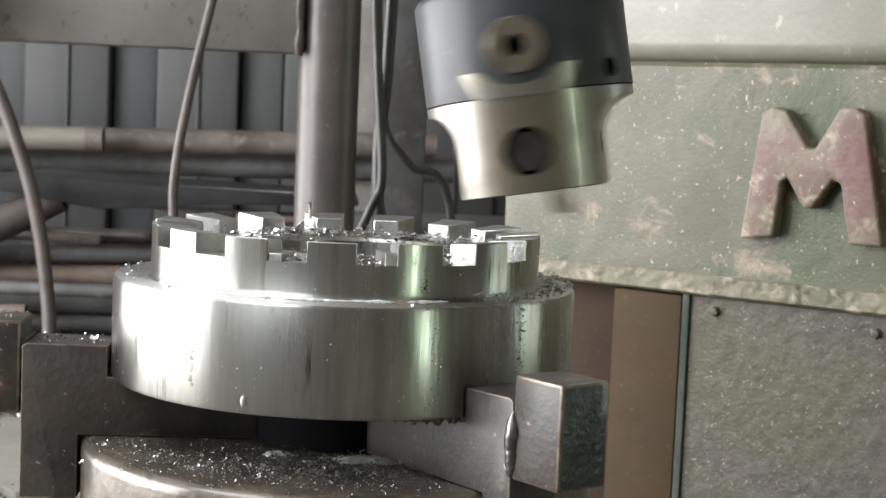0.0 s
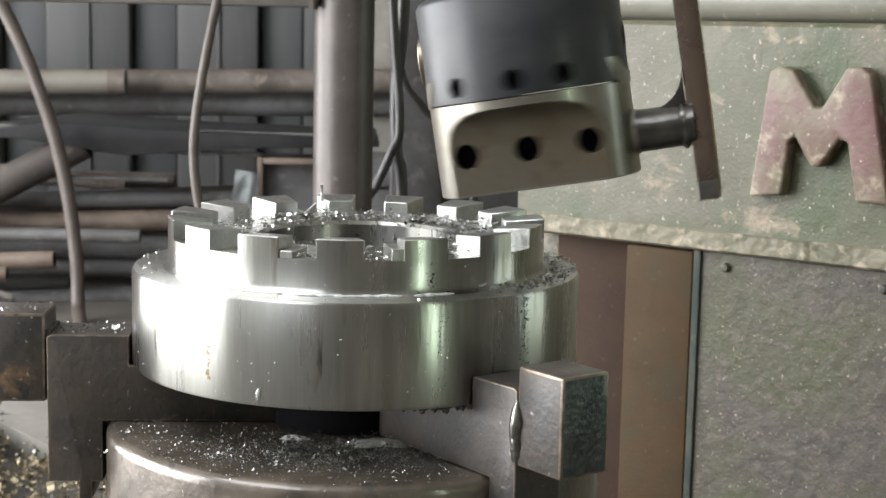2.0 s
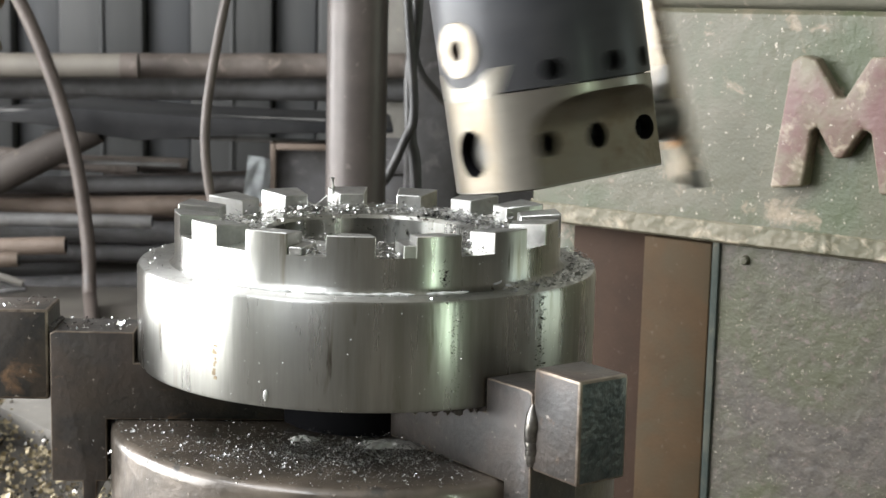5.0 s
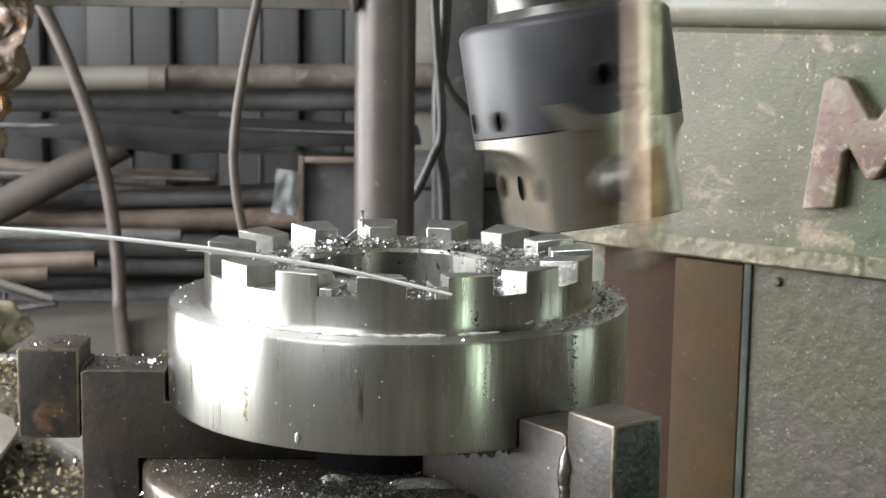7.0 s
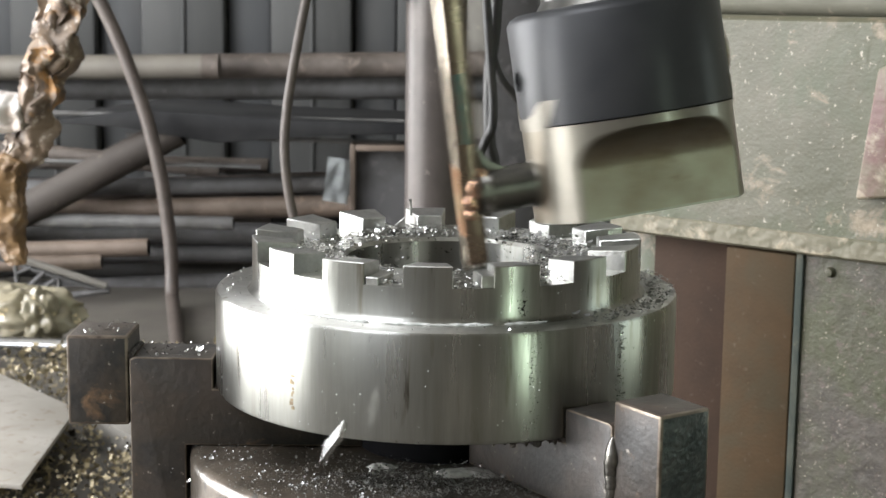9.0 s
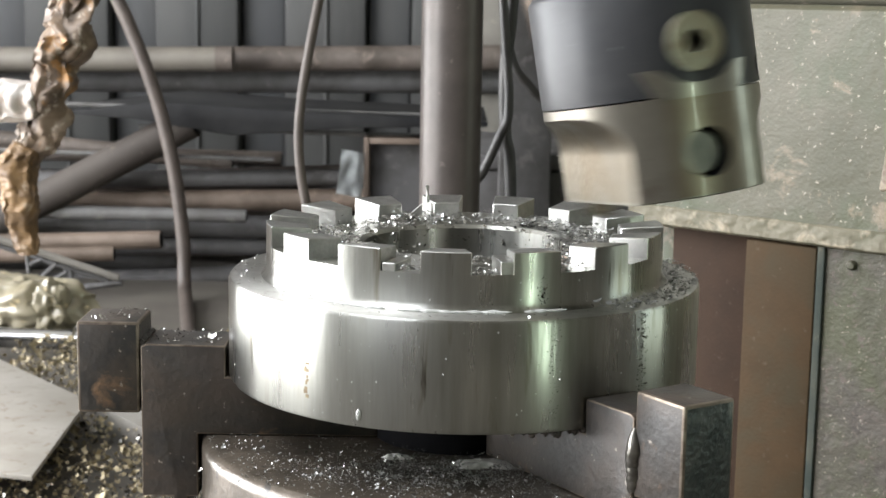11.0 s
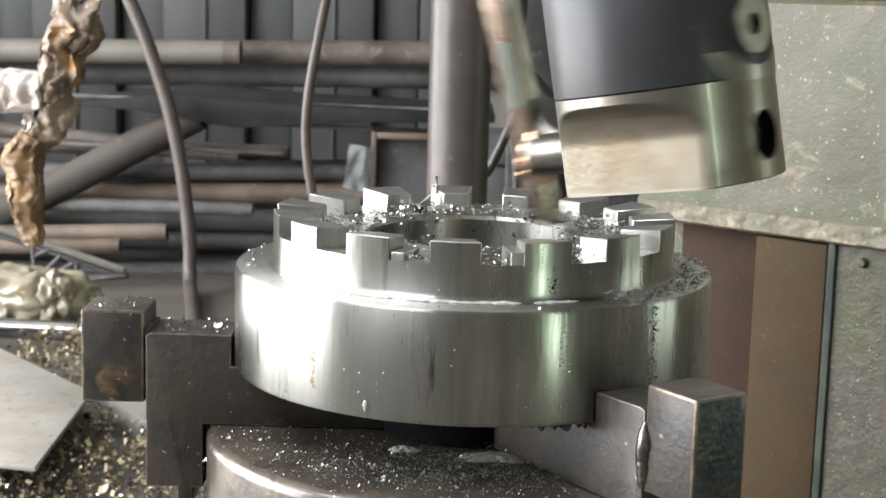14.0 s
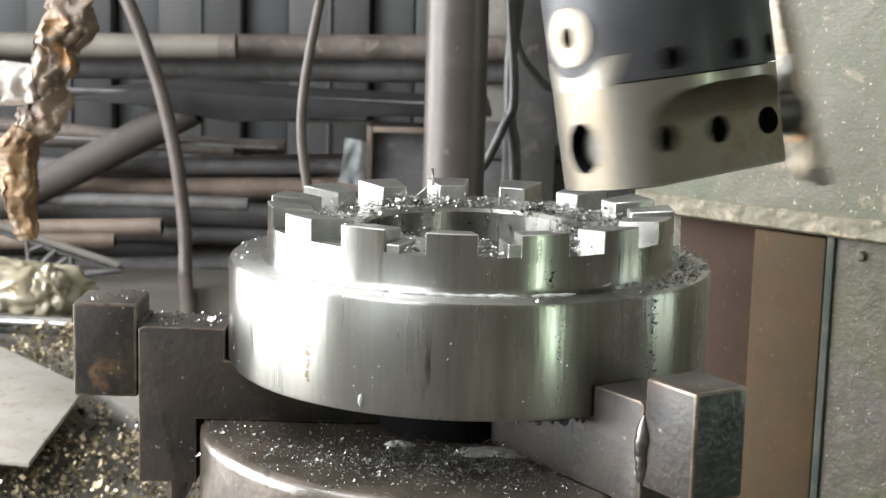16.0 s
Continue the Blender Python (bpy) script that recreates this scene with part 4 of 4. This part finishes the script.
# pale plate, outline cut back to leave out its part in the jaw's shadow
slab = prism([(-0.455, 1.02), (-0.36, 0.90), (-0.20, 0.88), (-0.20, 1.32), (-0.475, 1.32)], FLOOR, -0.362, 0.001)
slab.transform(Matrix(((1, 0, 0, 0), (0, 0, 1, 0), (0, 1, 0, 0), (0, 0, 0, 1))))
solo("pale_floor_plate", slab, BOARD, "lit part of a pale plate lying on the floor among the chips", "slab")
solo("plate_support", box(-0.85, -0.56, 0.80, 1.1, FLOOR, -0.3515, 0.004), RUSTY[2], "dark steel block under the plate", "block")
solo("round_bar", tube([(-1.2, 1.38, -0.352), (-0.5, 1.42, -0.374)], 0.0155, 24), CHROME, "bright round steel bar on the floor", "bar")
bag = thing("plastic_bag", "crumpled cloudy plastic bag with painted yellow glints", "bag", pose(-0.690, 1.52, -0.338))
def crumpled_bag(sx, sy, sz, seed):
    bm = bmesh.new()
    bmesh.ops.create_icosphere(bm, subdivisions=5, radius=1)
    for v in bm.verts:
        c = v.co.copy()
        fold = 1 - 2 * abs(noise.noise(c * 2.6 + Vector((seed, 1, 0))))
        d = 0.85 + 0.4 * noise.noise(c * 1.5 + Vector((seed, 1, 2))) + 0.16 * fold + 0.05 * noise.noise(c * 9)
        v.co = Vector((c.x * sx * d, c.y * sy * d, c.z * sz * d))
    return bm
part("pouch", crumpled_bag(0.10, 0.06, 0.055, 3), BAG, bag, smooth=80)
part("torn_corner", crumpled_bag(0.035, 0.03, 0.045, 6), BAG, bag, "torn corner of the bag", Matrix.Translation((0.055, -0.03, 0.0)), smooth=80)
truss = thing("lattice_bracket", "pale angle bar on a dark welded lattice bracket", "bracket")
part("angle_bar", tube([(-0.80, 1.715, -0.262), (-0.579, 1.715, -0.331)], 0.0065, 8), BOARD, truss, "pale dusty angle bar")
part("lower_flange", tube([(-0.80, 1.722, -0.275), (-0.60, 1.722, -0.338)], 0.0050, 8), RUSTY[2], truss)
part("foot_bar", tube([(-0.575, 1.72, -0.340), (-0.662, 1.72, -0.352)], 0.0060, 8), RUSTY[2], truss)
for x0, z0, x1, z1 in ((-0.737, -0.288, -0.734, -0.326), (-0.662, -0.318, -0.660, -0.3995), (-0.686, -0.308, -0.715, -0.335), (-0.668, -0.322, -0.700, -0.343), (-0.708, -0.300, -0.734, -0.312)):
    part("lattice_bar", tube([(x0, 1.72, z0), (x1, 1.72, z1)], 0.0042, 8), RUSTY[2], truss)

# crumpled tape hanging beside the machine
tape = thing("crumpled_tape", "crumpled gold-brown tape and rag hanging from above", "tape")
def crumple(pts, radii, seed, amount):
    bm = tube(pts, radii, 44, smooth_steps=18)
    for v in bm.verts:
        c = v.co
        q = Vector((c.x * 75 + seed, c.y * 75, c.z * 22))
        fold = 1 - 2.6 * abs(noise.noise(q))
        wave = Vector((noise.noise(Vector((c.x * 30, seed, c.z * 26))), 1.4 * noise.noise(Vector((seed, c.y * 30, c.z * 26))), 0.5 * noise.noise(c * 60)))
        v.co = c + amount * (0.9 * wave + 0.55 * fold * Vector((noise.noise(q * 0.5 + Vector((3, 0, 0))) * 2, 0.8, 0))) + 0.22 * amount * noise.noise(c * 190) * Vector((1, 1, 0.5))
    return bm
part("strip", crumple([(-0.44, 1.0, 0.42), (-0.455, 1.0, 0.25), (-0.464, 1.0, 0.15), (-0.483, 1.0, 0.085), (-0.500, 1.0, 0.035), (-0.510, 1.0, -0.02), (-0.528, 1.0, -0.055)],
                      [0.020, 0.021, 0.024, 0.028, 0.024, 0.022, 0.018], 2.0, 0.017), FOIL, tape, smooth=75)
part("end_strip", crumple([(-0.524, 1.0, -0.035), (-0.537, 1.0, -0.065), (-0.536, 1.0, -0.10), (-0.532, 1.0, -0.135), (-0.533, 1.0, -0.168)], [0.015, 0.023, 0.018, 0.016, 0.009], 8.0, 0.012), GOLDFOIL, tape, "golden crumpled end", smooth=75)
part("flap", crumple([(-0.60, 1.0, 0.015), (-0.55, 0.995, 0.02), (-0.505, 0.99, 0.018)], [0.028, 0.026, 0.020], 5.0, 0.012), CLOTH, tape, "pale torn flap", smooth=75)

# ---- chips ----
def on_disc(r0, r1, z, a0=0.0, a1=360.0, pile=0.0):
    def f(g):
        a = radians(g.uniform(a0, a1))
        r = math.sqrt(g.uniform(r0 * r0, r1 * r1))
        return (r * math.sin(a), -r * math.cos(a), z + pile * g.random() ** 2)
    return f


swarf(2000, on_disc(RB + 0.003, R3 - 0.001, ZS, pile=0.0025), 0.0014, 1, SWARF, "bright wet steel chips on the ring", lie=0.45)
swarf(360, on_disc(0.062, R3 - 0.002, ZS, 60, 200, 0.005), 0.0026, 2, SWARF_WET, "wet grey steel chips on the ring", lie=0.5)
swarf(480, on_disc(R2 + 0.004, R1 - 0.002, 0.0003, 35, 110, 0.003), 0.0021, 3, SWARF_WET, "wet grey steel chips on the flange", lie=0.45)
swarf(160, on_disc(R2 + 0.003, R1 - 0.002, 0.0002, -180, 110, 0.001), 0.0014, 4, SWARF, "scattered bright chips on the flange")
swarf(1500, on_disc(0.060, R3 - 0.001, ZS, 35, 150, 0.003), 0.0023, 51, SWARF, "bright wet steel chips heaped on the ring", curl=0.5, lie=0.22)
swarf(420, on_disc(0.064, R3 - 0.001, ZS, 185, 330, 0.004), 0.0026, 52, SWARF, "bright wet steel chips on the ring", lie=0.5)
swarf(150, lambda g: on_ring(g.uniform(105, 255), RB - 0.0004, ZS - 0.03 * g.random() ** 1.5), 0.0020, 53, SWARF_DARK, "dark grit stuck in the bore of the ring")


def heap(g):
    px, py = g.gauss(-0.01, 0.040), -0.082 + g.gauss(0, 0.017)
    return (px, py, -0.0914 + 0.006 * g.random() * max(0.0, noise.noise(Vector((px, py, 0.3)) * 60) + 0.35))


swarf(4600, heap, 0.0010, 54, SWARF_WET, "wet grey chips heaped on the chuck", lie=0.7)
swarf(160, heap, 0.0014, 55, SWARF, "bright wet chips heaped on the chuck", lie=0.7)
swarf(220, on_disc(0.06, 0.143, -0.0914, -95, 70, 0.002), 0.0009, 5, SWARF, "bright wet chips on the chuck")
swarf(1500, on_disc(0.06, 0.143, -0.0914, -95, 70, 0.002), 0.0010, 6, SWARF_WET, "wet grey chips on the chuck")
swarf(26, lambda g: (g.uniform(-0.21, -0.18), g.uniform(-0.017, 0.018), -0.0278), 0.0018, 7, SWARF, "bright chips on the jaw")
swarf(48, lambda g: (g.uniform(-0.176, -0.134), g.uniform(-0.018, 0.016), -0.0398), 0.0019, 8, SWARF, "bright chips on the jaw")
def on_side(deg, spread, z0, z1, r):
    def f(g):
        return on_ring(g.gauss(deg, spread), r + 0.0002, g.uniform(z0, z1))
    return f


swarf(240, on_side(43.5, 0.9, -0.05, -0.001, R1), 0.0010, 41, SWARF_DARK, "dark grit dried in a run down the flange")
swarf(130, on_side(19.5, 0.7, -0.05, -0.001, R1), 0.0009, 42, SWARF_DARK, "dark grit dried in a run down the flange")
swarf(80, on_side(20.5, 0.8, 0.003, 0.016, R2), 0.0009, 43, SWARF_DARK, "dark grit dried on the hub")
for s in (0, 1, 14):
    d = PHI + 24 * s - (24 * 15 if s > 7 else 0)
    swarf(34, on_disc(0.094, 0.108, ZS, d - 4.2, d + 4.2, 0.003), 0.0022, 20 + s, SWARF, "fine bright chips lying in a slot")
swarf(8000, lambda g: (g.uniform(-0.66, -0.2), g.uniform(0.3, 1.45), FLOOR + 0.035 * g.random()), 0.007, 9, GOLDSWARF, "golden curled chips heaped on the floor", 2.0)
swarf(1300, lambda g: (g.uniform(-0.62, -0.2), g.uniform(0.3, 1.4), FLOOR + 0.03 * g.random()), 0.008, 10, SWARF_DARK, "dark curled chips heaped on the floor", 2.0)
swarf(120, lambda g: (g.uniform(-0.60, -0.48), g.uniform(1.15, 1.32), -0.345), 0.009, 11, GOLDSWARF, "golden chips on the plate", 2.0)

# ---- moving water and a flying chip ----
jet = thing("coolant_jet", "thin milky arc of coolant squirted across the ring", "water jet")
arc = [(-0.62, 0.038), (-0.40, 0.040), (-0.23, 0.0335), (-0.14, 0.0255), (-0.09, 0.0185), (-0.05, 0.0115), (0.0, 0.0)]


def arc_z(x):
    for (x0, z0), (x1, z1) in zip(arc, arc[1:]):
        if x <= x1:
            return z0 + (z1 - z0) * (x - x0) / (x1 - x0)
    return 0.0


part("stream", tube([(ax, 0, az) for ax, az in arc], [0.0012, 0.0012, 0.0011, 0.0011, 0.0011, 0.0011, 0.0007], 10), WATER, jet)
g = random.Random(5)
for q in range(14):
    ax, ln, off = g.uniform(-0.26, -0.05), g.uniform(0.02, 0.05), g.uniform(-0.0016, 0.0016)
    part("strand", tube([(ax, off, arc_z(ax) + off), (ax + ln / 2, -off, arc_z(ax + ln / 2) + 0.5 * off), (ax + ln, off, arc_z(ax + ln) - off)], [0.0002, 0.0007, 0.0002], 6), WATER, jet)
spray = thing("coolant_spray", "fine streaks of coolant flung off the cutter", "spray")
g = random.Random(17)
for q in range(80):
    x0, z0, ln = 0.17 * g.random() ** 0.8, g.uniform(-1, 1), g.uniform(0.005, 0.026)
    fan = 0.008 + 0.20 * x0
    y0 = 0.05 * g.random()
    part("streak", tube([(x0, y0, z0 * fan - 0.42 * x0), (x0 + ln, y0, z0 * fan * (1 + ln * 4) - 0.42 * (x0 + ln) - 0.003)], g.uniform(0.00016, 0.00048), 5), WATER, spray)
chip = solo("flying_chip", box(-0.0085, 0.0085, -0.0012, 0.0012, -0.0016, 0.0016, 0.0006, 2), SWARF, "small bright chip flung off by the cutter", "metal chip")

# ---- motion ----
HEAD_AT, LEAN_X, LEAN_Y = (0.0955, -0.098, 0.0585), 3.0, -9.3
READ = [(0.0, 78), (0.5, -39), (1.0, -146), (1.5, 109), (2.0, -14), (2.5, -131), (3.0, 117), (3.5, -1), (4.0, -109), (4.2, 68), (6.3, -113), (6.5, 40), (7.0, -79), (7.5, 170),
        (8.0, 53), (8.5, -54), (9.0, -166), (9.2, 3), (11.3, -172), (11.5, -27), (12.0, -147), (12.2, 44), (12.5, 114), (13.0, -2), (13.5, -120), (13.8, -17), (14.0, 139), (14.5, 14),
        (14.8, 116), (15.0, -97), (15.5, 156), (16.0, 34)]
PHASES = [(0.0, 78.0)]
for t, a in READ[1:]:
    t0, a0 = PHASES[-1]
    guess = a0 - 945.0 * (t - t0)
    PHASES.append((t, a + 360.0 * round((guess - a) / 360.0)))


def phase(t):
    for (t0, a0), (t1, a1) in zip(PHASES, PHASES[1:]):
        if t <= t1:
            return a0 + (a1 - a0) * (t - t0) / (t1 - t0)
    return PHASES[-1][1]


def motions():
    base = Matrix.Translation(HEAD_AT) @ pose(0, 0, 0, -LEAN_X, LEAN_Y, 0)
    walk(head, [(i / 30, base @ pose(0, 0, 0, 0, 0, phase(i / 30))) for i in range(16 * 30 + 1)])
    away = (-0.95, -0.05, -0.3985)
    jets = [(0.0, *away, 0), (6.4, *away, 0), (6.5, 0.0034, -0.05, 0.091, -4.5), (6.6, 0.02, -0.05, 0.080, -3), (6.8, 0.0, -0.05, 0.026, 0), (7.0, 0.0257, -0.112, 0.0213, -0.5),
            (7.2, 0.012, -0.10, 0.026, 1), (7.3, 0.006, -0.07, 0.045, 0), (7.5, 0.0032, -0.05, 0.0646, -2.2), (7.8, 0.03, -0.05, 0.036, 0), (7.9, 0.03, -0.07, 0.028, 0), (8.0, 0.0229, -0.112, 0.0125, 0), (8.2, 0.01, -0.10, 0.022, 0), (8.35, 0.0, -0.06, 0.04, 0), (8.5, 0.0451, -0.05, 0.049, 0),
            (8.7, 0.04, -0.05, 0.045, 0), (8.8, 0.0, -0.05, 0.034, 0), (8.93, *away, 0), (9.4, *away, 0), (16.0, *away, 0)]
    walk(jet, [(t, pose(x, y, z, 0, r, 0)) for t, x, y, z, r in jets])
    wait = (0.75, 0.0, -0.33, 0)
    sprays = [(0.0, *wait), (6.34, *wait), (6.44, -0.03, -0.02, 0.088, -8), (6.5, -0.02, -0.02, 0.08, -8), (6.58, 0.02, -0.02, 0.05, -4), (6.7, *wait), (7.3, *wait), (7.42, 0.15, -0.02, 0.028, 0), (7.5, 0.165, -0.02, 0.022, 0), (7.62, 0.19, -0.02, -0.02, 4), (7.8, 0.21, -0.02, -0.04, 2), (8.0, 0.5, -0.02, -0.2, 10), (8.3, *wait), (8.4, 0.17, -0.02, -0.005, 10),
              (8.5, 0.140, -0.02, 0.014, 30), (8.6, 0.18, -0.02, 0.0, 8), (8.75, 0.24, -0.02, -0.06, 8), (8.9, *wait), (16.0, *wait)]
    walk(spray, [(t, pose(x, y, z, 0, r, 0)) for t, x, y, z, r in sprays])
    chips = [(0.0, 0.03, -0.02, 0.006, 0, 0), (8.6, 0.03, -0.02, 0.006, 0, 0), (8.8, -0.01, -0.12, 0.05, 40, 20), (8.9, -0.045, -0.16, 0.005, 20, -10), (9.0, -0.053, -0.15, -0.049, 10, -52), (9.1, -0.09, -0.22, -0.18, 5, -80),
             (9.3, -0.12, -0.25, -0.398, 0, 0), (16.0, -0.12, -0.25, -0.398, 0, 0)]
    walk(chip, [(t, pose(x, y, z, a, b, 0)) for t, x, y, z, a, b in chips])


motions()
